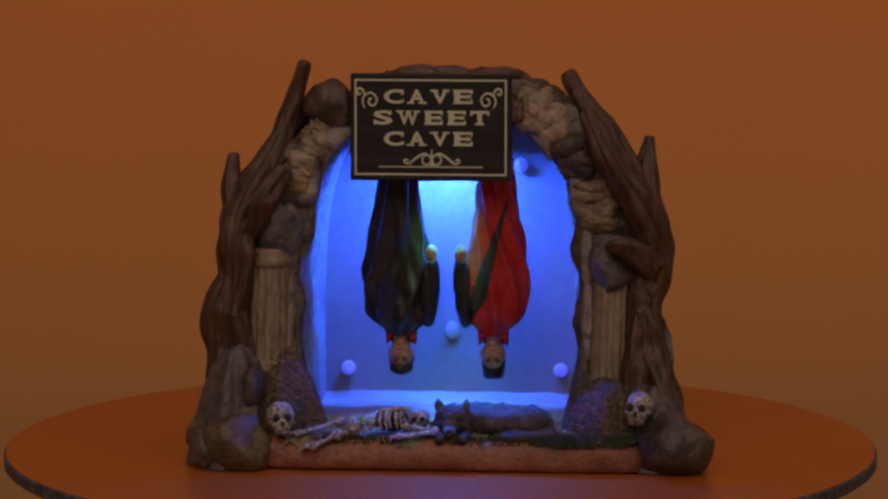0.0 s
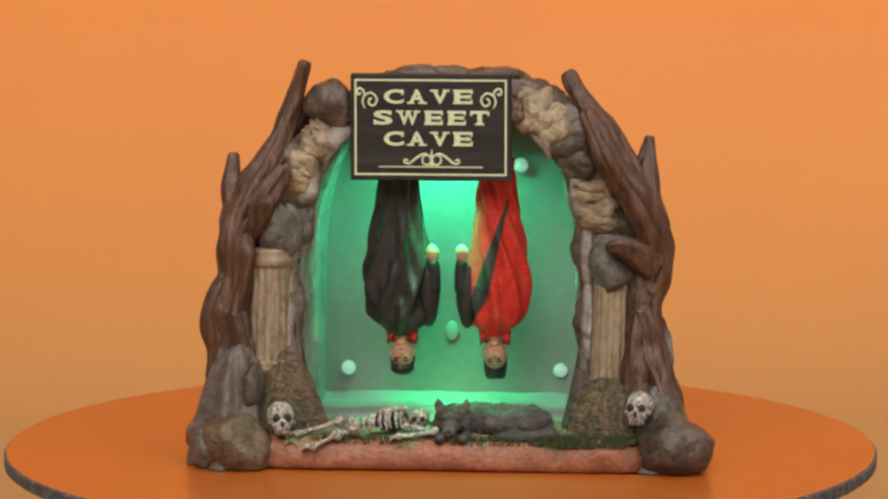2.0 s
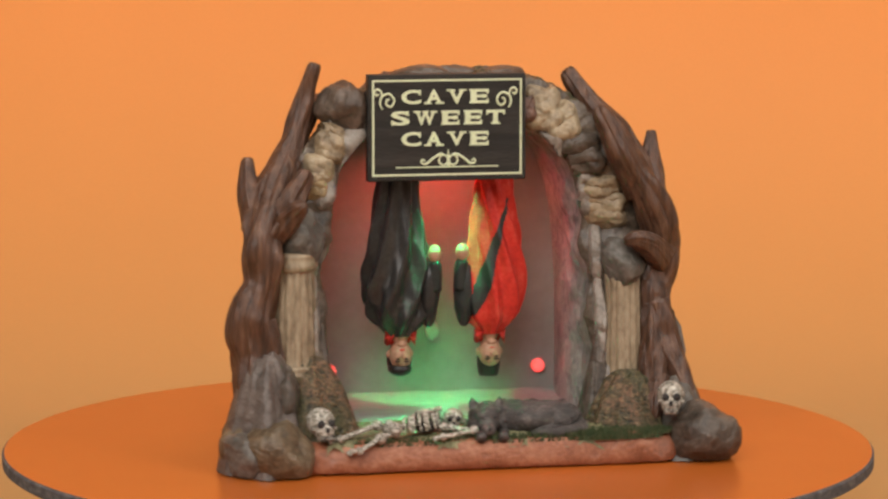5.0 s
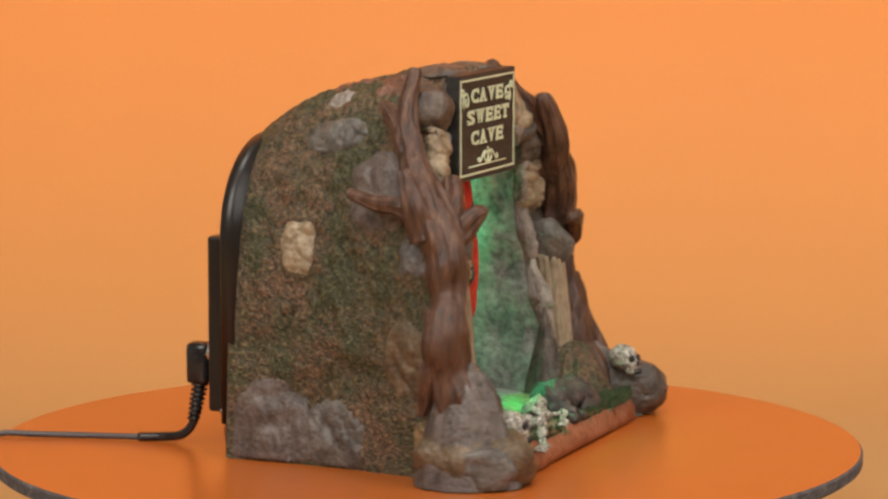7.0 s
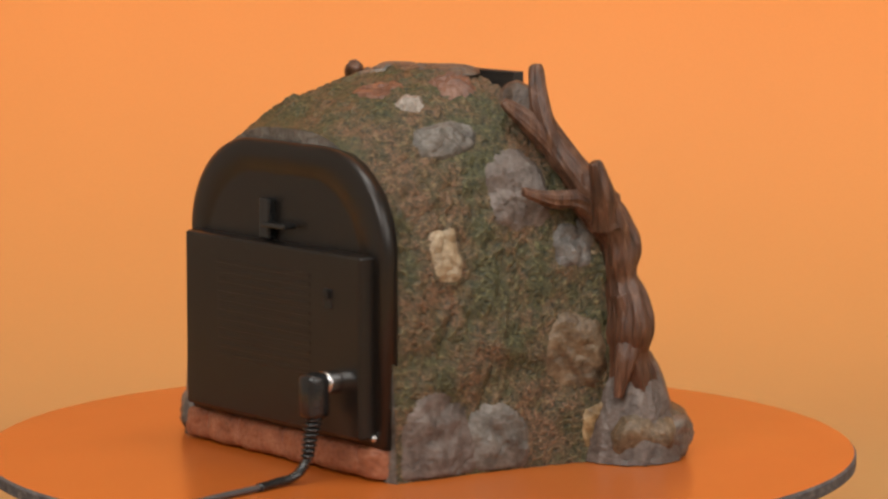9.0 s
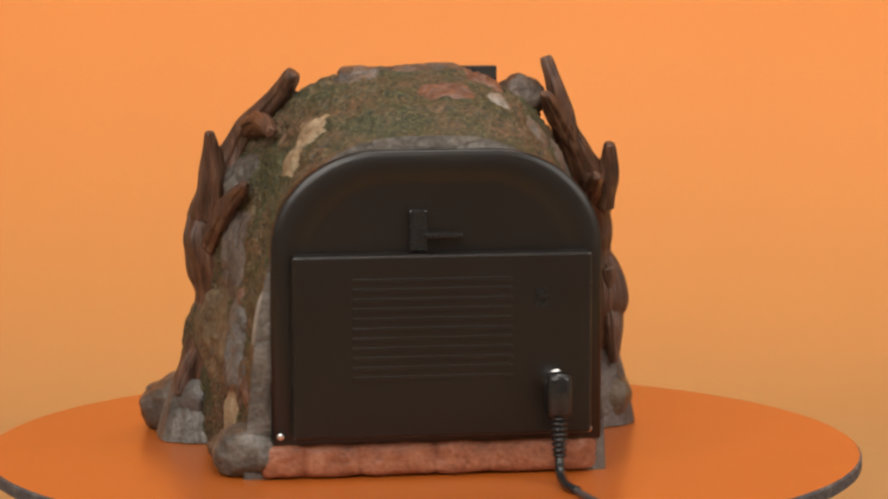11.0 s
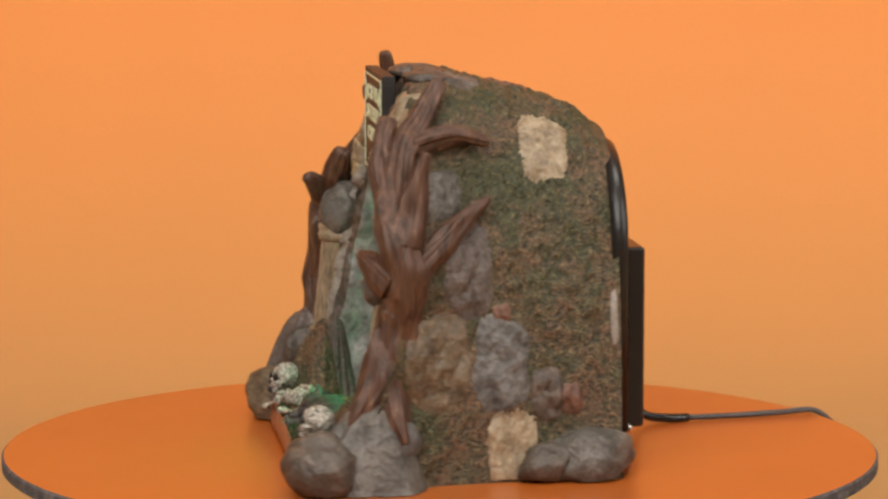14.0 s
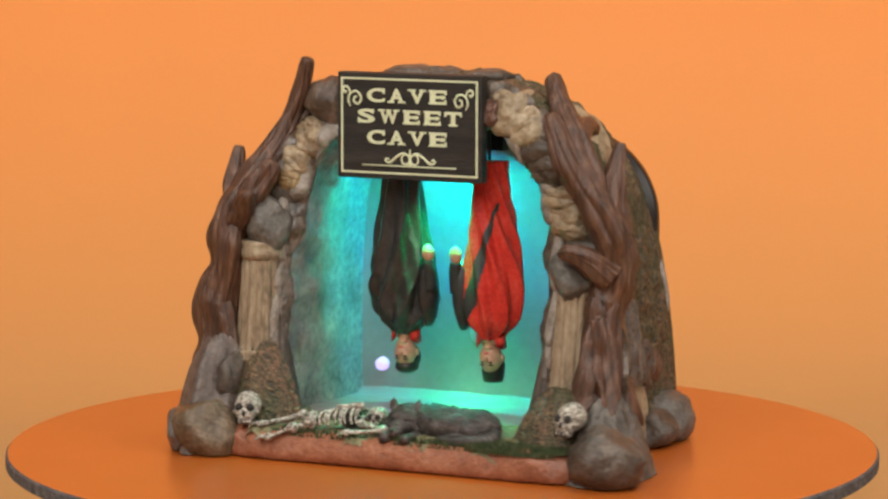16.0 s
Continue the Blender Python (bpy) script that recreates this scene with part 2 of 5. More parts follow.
def ball(bm, centre, radii, index=0, sub=2, rough=0.0, freq=200.0, turn=None):
    r = bmesh.ops.create_icosphere(bm, subdivisions=sub, radius=1.0)
    for v in r["verts"]:
        d = v.co.copy()
        p = Vector((d.x * radii[0], d.y * radii[1], d.z * radii[2]))
        if turn:
            p = turn @ p
        if rough:
            p *= 1 + rough * noise.noise((Vector(centre) + p) * freq)
        v.co = Vector(centre) + p
        for f in v.link_faces:
            f.material_index = index


def tube(bm, pts, radii, seg=10, ridges=0.0, count=5, twist=0.0, index=0, steps=4, wobble=0.0):
    """A tube along a smooth line through pts, with grooves that run along it."""
    P = [Vector(p) for p in pts]
    path, rad = [], []
    for i in range(len(P) - 1):
        a, b, c, d = P[max(i - 1, 0)], P[i], P[i + 1], P[min(i + 2, len(P) - 1)]
        for k in range(steps):
            t = k / steps
            path.append(0.5 * ((2 * b) + (c - a) * t + (2 * a - 5 * b + 4 * c - d) * t * t + (3 * b - a - 3 * c + d) * t ** 3))
            rad.append(radii[i] * (1 - t) + radii[i + 1] * t)
    path.append(P[-1])
    rad.append(radii[-1])
    up = Vector((0.31, 0.9, 0.2))
    rows = []
    for i, p in enumerate(path):
        d = (path[min(i + 1, len(path) - 1)] - path[max(i - 1, 0)]).normalized()
        s = d.cross(up).normalized()
        u = s.cross(d).normalized()
        up = u
        row = []
        for j in range(seg):
            a = 2 * math.pi * j / seg
            r = rad[i] * (1 + ridges * math.sin(count * a + twist * i) + ridges * 0.6 * math.sin((count + 4) * a - twist * 0.7 * i + 1.3)
                          + ridges * 0.55 * math.sin((2 * count + 5) * a + 0.7 * math.sin(twist * 2 * i)))
            if wobble:
                r *= 1 + wobble * noise.noise(p * 90 + Vector((math.cos(a), math.sin(a), 0)))
            row.append(p + s * (r * math.cos(a)) + u * (r * math.sin(a)))
        rows.append(row)
    vs = grid(bm, rows, closed_u=True, index=index)
    cap(bm, vs[0], index)
    cap(bm, vs[-1], index)


from mathutils.bvhtree import BVHTree


def smooth_lookup(x, xs, ys):
    return float(np.interp(x, xs, ys))


# ---------- the room ----------
def room_wall(name, x0, x1, y0, y1, z0, z1, m):
    bm = bmesh.new()
    box(bm, x0, x1, y0, y1, z0, z1)
    return tagged(part(name, bm, m, None, smooth=False), "plain light plaster wall out of view, added to bounce light", "wall", kind="structure")


def build_room():
    # unseen shell, added to close the set and bounce the lamps' light
    room_wall("wall_north", -2.2, 2.2, 1.9, 2.0, -0.8, 2.0, plaster)
    room_wall("wall_south", -2.2, 2.2, -2.6, -2.5, -0.8, 2.0, plaster)
    room_wall("wall_west", -2.2, -2.1, -2.5, 1.9, -0.8, 2.0, plaster)
    room_wall("wall_east", 2.1, 2.2, -2.5, 1.9, -0.8, 2.0, plaster)
    tagged(room_wall("ceiling", -2.2, 2.2, -2.6, 2.0, 2.0, 2.1, plaster), "plain light plaster ceiling out of view, added to bounce light", "ceiling")
    tagged(room_wall("floor", -2.2, 2.2, -2.6, 2.0, -0.9, -0.8, boards), "brown board floor out of view, added to close the room", "floor")


TABLE_Z = -0.045


def build_backdrop():
    """A table, and orange paper that runs over it and sweeps up behind."""
    bm = bmesh.new()
    box(bm, -0.8, 0.8, -0.55, 0.95, TABLE_Z - 0.03, TABLE_Z - 0.002, bevel=0.004)
    table = part("tabletop", bm, boards, None, smooth=False)
    root = tagged(new("table"), "plain brown table under the paper backdrop", "table")
    table.parent = root
    for x in (-0.74, 0.74):
        for y in (-0.49, 0.89):
            b2 = bmesh.new()
            box(b2, x - 0.03, x + 0.03, y - 0.03, y + 0.03, -0.8, TABLE_Z - 0.03, bevel=0.003)
            part("leg", b2, boards, root, smooth=False)
    line = [(-0.5, TABLE_Z), (-0.2, TABLE_Z), (0.1, TABLE_Z), (0.3, TABLE_Z)]
    R = 0.34
    for k in range(1, 25):
        a = math.pi / 2 * k / 24
        line.append((0.3 + R * math.sin(a), TABLE_Z + R * (1 - math.cos(a))))
    line += [(0.64, 0.6), (0.64, 1.0)]
    bm = bmesh.new()
    rows = []
    for y, z in line:
        rows.append([(x, y, z) for x in (-0.75, -0.4, 0, 0.4, 0.75)])
    grid(bm, rows)
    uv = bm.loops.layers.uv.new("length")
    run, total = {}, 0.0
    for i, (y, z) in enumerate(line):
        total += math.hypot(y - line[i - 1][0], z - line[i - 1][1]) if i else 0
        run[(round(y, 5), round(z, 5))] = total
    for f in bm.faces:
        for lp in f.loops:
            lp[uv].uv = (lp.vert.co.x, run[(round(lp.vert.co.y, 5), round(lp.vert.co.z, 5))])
    tagged(part("backdrop", bm, paper, None), "seamless orange paper backdrop, beige sheen over the table painted in", "backdrop", kind="structure")


def build_disc():
    """The turning card disc; it lies a little off the axis."""
    root = tagged(new("turntable"), "round orange card disc with a frayed dark edge on a turntable", "turntable")
    cx, cy, R = 0.0034, 0.003, 0.1693
    bm = bmesh.new()
    rows = []
    n = 160
    for r, z in ((R - 0.0008, 0.0), (R, -0.0008), (R, -0.0046), (R - 0.001, -0.0054)):
        rows.append([(cx + r * math.cos(2 * math.pi * k / n), cy + r * math.sin(2 * math.pi * k / n), z) for k in range(n)])
    vs = grid(bm, rows, closed_u=True, index=1)
    cap(bm, vs[0], 0)
    cap(bm, vs[-1], 1)
    part("disc", bm, [card, card_edge], root, smooth=False)
    bm = bmesh.new()
    rows = [[(r * math.cos(2 * math.pi * k / 64), r * math.sin(2 * math.pi * k / 64), z) for k in range(64)]
            for r, z in ((0.09, TABLE_Z + 0.0005), (0.11, TABLE_Z + 0.004), (0.11, -0.02), (0.08, -0.0056))]
    vs = grid(bm, rows, closed_u=True)
    cap(bm, vs[0])
    cap(bm, vs[-1])
    part("turntable_base", bm, black_plastic, root, "black plastic motor base under the disc")
    return root


# ---------- the cave ----------
XC = 0.009


def front_y(z, x=0.0):
    """The front of the rock; on the side of the forked tree it lies further back."""
    side = min(1.0, max(0.0, (x - 0.028) / 0.025))
    low = min(1.0, max(0.0, (0.125 - z) / 0.035)) * min(1.0, max(0.0, (z + 0.010) / 0.035))
    return smooth_lookup(z, (0, 0.02, 0.05, 0.10, 0.13, 0.15), (-0.052, -0.044, -0.033, -0.024, -0.017, -0.010)) + 0.0095 * side * side * (3 - 2 * side) * low


def outer_point(a, v):
    """a: angle over the arch, 180 (left foot) to 0; v: 0 at the back, 1 at the front."""
    yb = 0.0615
    w = 0.0635 + 0.0180 * v ** 2.6
    y0 = yb + (-0.018 - yb) * v
    if math.cos(a) > 0:
        w += 0.0032 * (1 - v) ** 2
    h = smooth_lookup(y0, (-0.018, 0.0, 0.0157, 0.0420, 0.054, 0.0615), (0.145, 0.1465, 0.143, 0.137, 0.131, 0.1262))
    n = 3.0 - 0.1 * v
    c, s = math.cos(a), math.sin(a)
    x = w * math.copysign(abs(c) ** (2 / n), c)
    z = h * abs(s) ** (2 / n)
    k = max(0.0, 1 - z / 0.075)
    x += math.copysign((0.006 if c < 0 else 0.010) * (0.35 + 0.65 * v) * k ** 1.5, c)
    y = yb + (front_y(z, XC + x) - yb) * v
    p = Vector((XC + x, y, z))
    out = Vector((c, 0.0, s))
    amt = 0.0022 * noise.noise(p * 55) + 0.0015 * noise.noise(p * 170) + 0.0011 * noise.noise(p * 430) + 0.0006 * noise.noise(p * 900)
    edge = min(1.0, v * 8) * (1.0 if z > 0.004 else 0.3)
    return p + out * amt * edge


def inner_point(a, v):
    """v: 0 at the front rim, 1 at the back wall."""
    n = 4.0 + 0.4 * v
    c, s = math.cos(a), math.sin(a)
    w = 0.0535 - 0.003 * v
    h = 0.128 - 0.004 * v
    x = w * math.copysign(abs(c) ** (2 / n), c)
    z = 0.011 + (h - 0.011) * abs(s) ** (2 / n)
    fy = front_y(z, 0.0055 + x)
    y = fy + 0.002 + (0.030 - fy) * v
    p = Vector((0.0055 + x, y, z))
    rough = min(1.0, max(0.0, (0.80 - v) / 0.30))
    amt = rough * (0.0030 * noise.noise(p * 70) + 0.0014 * noise.noise(p * 200))
    return p - Vector((c, 0, s)) * (amt + 0.0006)


def build_shell(root):
    A = [math.pi * (1 - k / 260) for k in range(261)]
    bm = bmesh.new()
    grid(bm, [[outer_point(a, k / 130) for a in A] for k in range(131)])
    part("mound", bm, moss, root, "moss green and brown speckled earth mound")
    bm = bmesh.new()
    rows = [[outer_point(a, 1.0) for a in A]]
    for k in range(1, 6):
        t = k / 6
        row = []
        for a in A:
            o, i = outer_point(a, 1.0), inner_point(a, 0.0)
            p = o.lerp(i, t)
            p.y -= 0.0015 * math.sin(math.pi * t) + 0.0030 * noise.noise(p * 90) + 0.0020 * noise.noise(p * 260) + 0.0008 * noise.noise(p * 620)
            row.append(p)
        rows.append(row)
    rim_rows = rows + [[inner_point(a, 0.0) for a in A], [inner_point(a, 0.03) for a in A]]
    grid(bm, rim_rows)
    part("cave_rim", bm, rim_rock, root, "rough brown rock rim round the cave mouth")
    bm = bmesh.new()
    grid(bm, [[inner_point(a, 0.03 + 0.97 * k / 40) for a in A] for k in range(41)])
    part("cave_wall", bm, cave_rock, root, "rough grey rock lining of the cave mouth")
    # smooth rear wall, from side to side, pierced behind each lens
    bm = bmesh.new()
    rows = []
    for k in range(121):
        ang = math.asin((k / 120) ** 2.2)
        p, q = inner_point(math.pi - ang, 0.97), inner_point(ang, 0.97)
        rows.append([(p.x - 0.002 + (q.x - p.x + 0.004) * j / 140, 0.0288 - 0.0012 * (abs(j / 70 - 1) ** 6), p.z + (q.z - p.z) * j / 140) for j in range(141)])
    grid(bm, rows)
    holes = [f for f in bm.faces if any((f.calc_center_median().x - x) ** 2 + (f.calc_center_median().z - z) ** 2 < 0.0025 ** 2 for x, z, _ in LENSES)]
    bmesh.ops.delete(bm, geom=holes, context="FACES")
    part("rear_wall", bm, smooth_wall, root, "smooth pale grey rear wall of the cave")
    # stone rim between the mound and the rear panel
    bm = bmesh.new()
    rows = []
    for k in range(5):
        row = []
        for a in A:
            o = outer_point(a, 0.0)
            row.append(Vector((XC + (o.x - XC) * (1 - 0.05 * k), 0.0617 + 0.0016 * math.sin(math.pi * k / 4) - 0.0005 * k, o.z * (1 - 0.03 * k))))
        rows.append(row)
    grid(bm, rows)
    part("rear_rim", bm, grey_stone, root, "grey stone rim round the rear panel")
    # ground slab, wider in front
    bm = bmesh.new()
    rows = []
    for k in range(420):
        a = 2 * math.pi * k / 420
        c, s = math.cos(a), math.sin(a)
        x = XC + (0.066 + (0.018 if s < 0 else 0.0) * abs(s) ** 0.7) * math.copysign(abs(c) ** 0.22, c)
        y = 0.002 + (0.0605 if s < 0 else 0.0585) * math.copysign(abs(s) ** 0.22, s)
        rows.append((x, y))
    lv = []
    for inset, z in ((0.002, 0.0002), (0.0, 0.0012), (-0.0004, 0.0035), (0.0, 0.0060), (0.0008, 0.0082), (0.0022, 0.0102), (0.0042, 0.0113), (0.0065, 0.0118)):
        ring = []
        for x, y in rows:
            d = Vector((x - XC, y - 0.002, 0)).normalized()
            p = Vector((x, y, z)) - d * inset
            if 0.001 < z:
                p += d * (0.0016 * noise.noise(p * 110) + 0.0008 * noise.noise(p * 330)) + Vector((0, 0, 0.0010 * noise.noise(p * 120) + 0.0004 * noise.noise(p * 400)))
            ring.append(p)
        lv.append(ring)
    vs = grid(bm, lv, closed_u=True)
    cap(bm, vs[0])
    cap(bm, vs[-1])
    part("ground_slab", bm, brick_red, root, "brick red rough moulded base")
    # sand and grass on the slab
    bm = bmesh.new()
    rows = []
    for i in range(60):
        y = -0.0578 + 0.0878 * i / 59
        half = 0.062 if y < -0.03 else 0.055
        row = []
        for j in range(70):
            x = XC - 0.002 + half * (2 * j / 69 - 1)
            edge = min(1.0, max(-1.5, (y + 0.0552 + 0.0040 * noise.noise(Vector((x, 0, 1)) * 75) + 0.0016 * noise.noise(Vector((x, 0, 5)) * 260)) / 0.0045))
            z = 0.0106 + (0.0020 if edge > 0 else 0.0065) * edge + 0.0014 * noise.noise(Vector((x, y, 0)) * 120) * edge + 0.0008 * noise.noise(Vector((x, y, 3)) * 420)
            if y > 0.0:
                z = 0.0128 + 0.0003 * noise.noise(Vector((x, y, 0)) * 100) + max(0, y - 0.018) * 0.15
            row.append((x, y, z))
        rows.append(row)
    grid(bm, rows[:31])
    part("ground_cover", bm, ground_sand, root, "sandy green ground paint on the cave floor")
    bm = bmesh.new()
    rows = []
    for i in range(30):
        y = -0.020 + 0.0495 * i / 29
        rows.append([(XC - 0.003 + 0.0545 * (2 * j / 40 - 1), y, 0.0122 + 0.0010 * min(1, i / 6) + 0.0005 * noise.noise(Vector((j, i, 0)) * 0.25) + 0.0030 * max(0, (y - 0.019) / 0.0105) ** 2)
                     for j in range(41)])
    grid(bm, rows)
    part("cave_floor", bm, pale_floor, root, "smooth pale grey floor of the cave")


def rock_maker(root):
    count = [0]

    def rock(x, y, z, rx, ry, rz, m):
        """A hewn boulder: a ball cut by a dozen planes, with worn edges."""
        count[0] += 1
        rnd = random.Random(100 + count[0])
        seed = Vector((count[0] * 7.3, count[0] * 3.1, 0))
        planes = []
        for _ in range(13):
            n = Vector((rnd.gauss(0, 1), rnd.gauss(0, 1), rnd.gauss(0, 1))).normalized()
            planes.append((n, rnd.uniform(0.70, 0.95)))
        bm = bmesh.new()
        r = bmesh.ops.create_icosphere(bm, subdivisions=4, radius=1.0)
        for v in r["verts"]:
            d = v.co.copy()
            s = 1.04 ** -14
            for n, h in planes:
                k = d.dot(n) / h
                if k > 0:
                    s += k ** 14
            k = s ** (-1 / 14) * (1.05 + 0.09 * noise.noise(d * 2.2 + seed) + 0.055 * noise.noise(d * 5 + seed) + 0.022 * noise.noise(d * 14 + seed))
            p = Vector((x + d.x * rx * k, y + d.y * ry * k, z + d.z * rz * k))
            p.z = max(p.z, 0.0006)
            v.co = p
        bmesh.ops.delete(bm, geom=[f for f in bm.faces if all(v.co.z < 0.00061 for v in f.verts)], context="FACES")
        return part("rock", bm, m, root)

    return rock


def heap(root, x, y, rx, ry, top, m, seed, steep=1.5):
    """A rough slope of moulded earth, highest at its middle, running out to the ground."""
    bm = bmesh.new()
    n, rows = 80, []
    off = Vector((seed * 3.7, seed * 1.3, 0))
    for i in range(1, 37):
        q = i / 36
        row = []
        for k in range(n):
            a = 2 * math.pi * k / n
            d = Vector((math.cos(a), math.sin(a), 0))
            lim = 1 + 0.22 * noise.noise(d * 1.4 + off) + 0.10 * noise.noise(d * 4 + off)
            p = Vector((x + rx * q * lim * d.x, y + ry * q * lim * d.y, 0))
            z = top * (1 - q ** steep)
            z += (0.0036 * noise.noise(p * 95 + off) + 0.0020 * noise.noise(p * 230 + off) + 0.0010 * noise.noise(p * 560 + off)) * (1 - q ** 1.5)
            row.append((p.x, p.y, max(0.0004, z)))
        rows.append(row)
    vs = grid(bm, rows, closed_u=True)
    cap(bm, vs[0])
    return part("earth_slope", bm, m, root, "rough mossy brown moulded earth slope")


def patch_maker(root):
    """Flat stones set in the mound: side -1 or 1 with (y, z) on a flank, side 0 with (x, y) on the top, side 2 with (x, z) on the front."""
    mound = next(o for o in root.children if o.name.startswith("mound"))
    rim = next(o for o in root.children if o.name.startswith("cave_rim"))

    def tree_of(*obs):
        vs, fs = [], []
        for ob in obs:
            k = len(vs)
            vs += [v.co.copy() for v in ob.data.vertices]
            fs += [tuple(i + k for i in f.vertices) for f in ob.data.polygons]
        return BVHTree.FromPolygons(vs, fs)

    tree, front = tree_of(mound), tree_of(mound, rim)
    count = [0]

    def patch(side, y, z, ry, rz, height, m):
        count[0] += 1
        seed = Vector((count[0] * 5.7, 2.0, count[0] * 1.9))
        bm = bmesh.new()
        rows = []
        n = 48
        for i in range(17):
            q = i / 16
            row = []
            for k in range(n):
                a = 2 * math.pi * k / n
                c, s = math.cos(a), math.sin(a)
                lim = 1 / (abs(c) ** 3.2 + abs(s) ** 3.2) ** (1 / 3.2) * 0.94
                lim *= 1 + 0.20 * noise.noise(Vector((c, s, 0)) * 1.3 + seed) + 0.08 * noise.noise(Vector((c, s, 0)) * 3.5 + seed)
                if side == 2:
                    o = Vector((y + ry * c * q * lim, -0.3, z + rz * s * q * lim))
                    hit, nor, _, _ = front.ray_cast(o, Vector((0, 1, 0)))
                    if hit is None or hit.y > 0.004:
                        hit, nor, _, _ = front.find_nearest(Vector((o.x, front_y(o.z, o.x), o.z)))
                    out = Vector((0, -1, 0.15))
                elif side:
                    slope = 0.6 if z > 0.11 else 0.0
                    o = Vector((side * 0.2 + XC, y + ry * c * q * lim, max(0.0008, z + rz * s * q * lim) + slope * 0.15))
                    hit, nor, _, _ = tree.ray_cast(o, Vector((-side, 0, -slope)))
                    out = Vector((side, 0, 0.25))
                else:
                    o = Vector((y + ry * c * q * lim, z + rz * s * q * lim, 0.3))
                    hit, nor, _, _ = tree.ray_cast(o, Vector((0, 0, -1)))
                    out = Vector((0, 0, 1))
                if hit is None:
                    hit, nor, _, _ = tree.find_nearest(o)
                if nor.dot(out) < 0:
                    nor = -nor
                h = (0.85 if side == 2 else 0.55) * height * (1 - q ** 5) * (1 + 0.30 * q * math.cos(a - 2.1 * count[0])) - 0.0007 * q ** 8
                h += height * (0.15 * noise.noise(hit * 90 + seed) + 0.05 * noise.noise(hit * 300 + seed)) * (1 - q ** 5)
                row.append(hit + (nor * 0.5 + out * 0.8).normalized() * h)
            rows.append(row)
        vs = grid(bm, rows[1:], closed_u=True)
        cap(bm, vs[0])
        return part("rock", bm, m, root)

    return patch


def build_rocks(root):
    rock = rock_maker(root)
    patch = patch_maker(root)
    rock(-0.0370, -0.0135, 0.1335, 0.0105, 0.0090, 0.0105, brown_stone)
    patch(2, -0.0425, 0.1200, 0.0065, 0.0083, 0.0045, cream_stone)
    patch(2, -0.0469, 0.1108, 0.0063, 0.0066, 0.0045, cream_stone)
    patch(2, -0.0487, 0.1030, 0.0054, 0.0048, 0.0045, ochre_stone)
    patch(2, -0.0329, 0.1170, 0.0077, 0.0097, 0.003, pale_stone)
    patch(2, -0.0450, 0.1040, 0.0048, 0.0087, 0.003, pale_stone)
    rock(-0.0566, -0.0275, 0.0855, 0.0097, 0.0100, 0.0112, grey_stone)
    heap(root, -0.0540, -0.0370, 0.0205, 0.0165, 0.0405, moss, 3, 2.2)
    heap(root, -0.0480, -0.0325, 0.0100, 0.0110, 0.0560, dark_stone, 37, 1.0)
    rock(-0.0800, -0.0470, 0.0085, 0.0098, 0.0165, 0.0105, grey_stone)
    rock(-0.0653, -0.0410, 0.0271, 0.0080, 0.0115, 0.0121, dark_stone)
    rock(-0.0685, -0.0540, 0.0090, 0.0136, 0.0138, 0.0131, tan_stone)
    patch(2, 0.0339, 0.1317, 0.0044, 0.0063, 0.0045, rust_stone)
    patch(2, 0.0405, 0.1315, 0.0083, 0.0102, 0.0030, cream_stone)
    patch(2, 0.0484, 0.1264, 0.0073, 0.0087, 0.0030, cream_stone)
    patch(2, 0.0426, 0.1158, 0.0063, 0.0078, 0.003, pale_stone)
    patch(2, 0.0556, 0.1134, 0.0092, 0.0097, 0.0045, dark_stone)
    patch(2, 0.0633, 0.1011, 0.0083, 0.0054, 0.0045, cream_stone)
    patch(2, 0.0648, 0.0945, 0.0092, 0.0048, 0.0045, cream_stone)
    patch(2, 0.0657, 0.0887, 0.0087, 0.0044, 0.0045, cream_stone)
    patch(2, 0.0575, 0.1000, 0.0040, 0.0112, 0.003, pale_stone)
    rock(0.0703, -0.0230, 0.0717, 0.0095, 0.0100, 0.0112, grey_stone)
    heap(root, 0.0602, -0.0250, 0.0105, 0.0130, 0.0500, dark_stone, 33, 1.0)
    heap(root, 0.0700, -0.0340, 0.0215, 0.0200, 0.0315, moss, 9, 2.2)
    rock(0.0940, -0.0505, 0.0098, 0.0151, 0.0138, 0.0131, dark_stone)
    heap(root, 0.0890, -0.0330, 0.0160, 0.0230, 0.0330, grey_stone, 14, 2.0)
    rock(-0.0052, -0.0050, 0.1452, 0.0121, 0.0100, 0.0031, dark_stone)
    rock(0.0263, -0.0050, 0.1435, 0.0100, 0.0100, 0.0040, dark_stone)
    patch(2, -0.0520, 0.0833, 0.0034, 0.0145, 0.003, pale_stone)
    patch(2, -0.0525, 0.0574, 0.0034, 0.0171, 0.003, pale_stone)
    patch(2, 0.0612, 0.0781, 0.0029, 0.0145, 0.003, pale_stone)
    patch(2, 0.0618, 0.0524, 0.0028, 0.0171, 0.003, pale_stone)
    heap(root, -0.0715, -0.0415, 0.0182, 0.0195, 0.0440, purple_stone, 21, 2.3)
    rock(-0.0780, -0.0400, 0.0100, 0.0120, 0.0140, 0.0150, tan_stone)
    # outer left flank
    patch(-1, 0.0341, 0.0815, 0.0080, 0.0112, 0.0016, cream_stone)
    patch(-1, 0.0235, 0.1254, 0.0140, 0.0095, 0.0024, grey_stone)
    patch(-1, 0.0006, 0.1036, 0.0131, 0.0164, 0.0024, purple_stone)
    patch(-1, -0.0181, 0.0824, 0.0080, 0.0091, 0.0024, blue_stone)
    patch(-1, 0.0430, 0.0130, 0.0190, 0.0210, 0.0019, purple_stone)
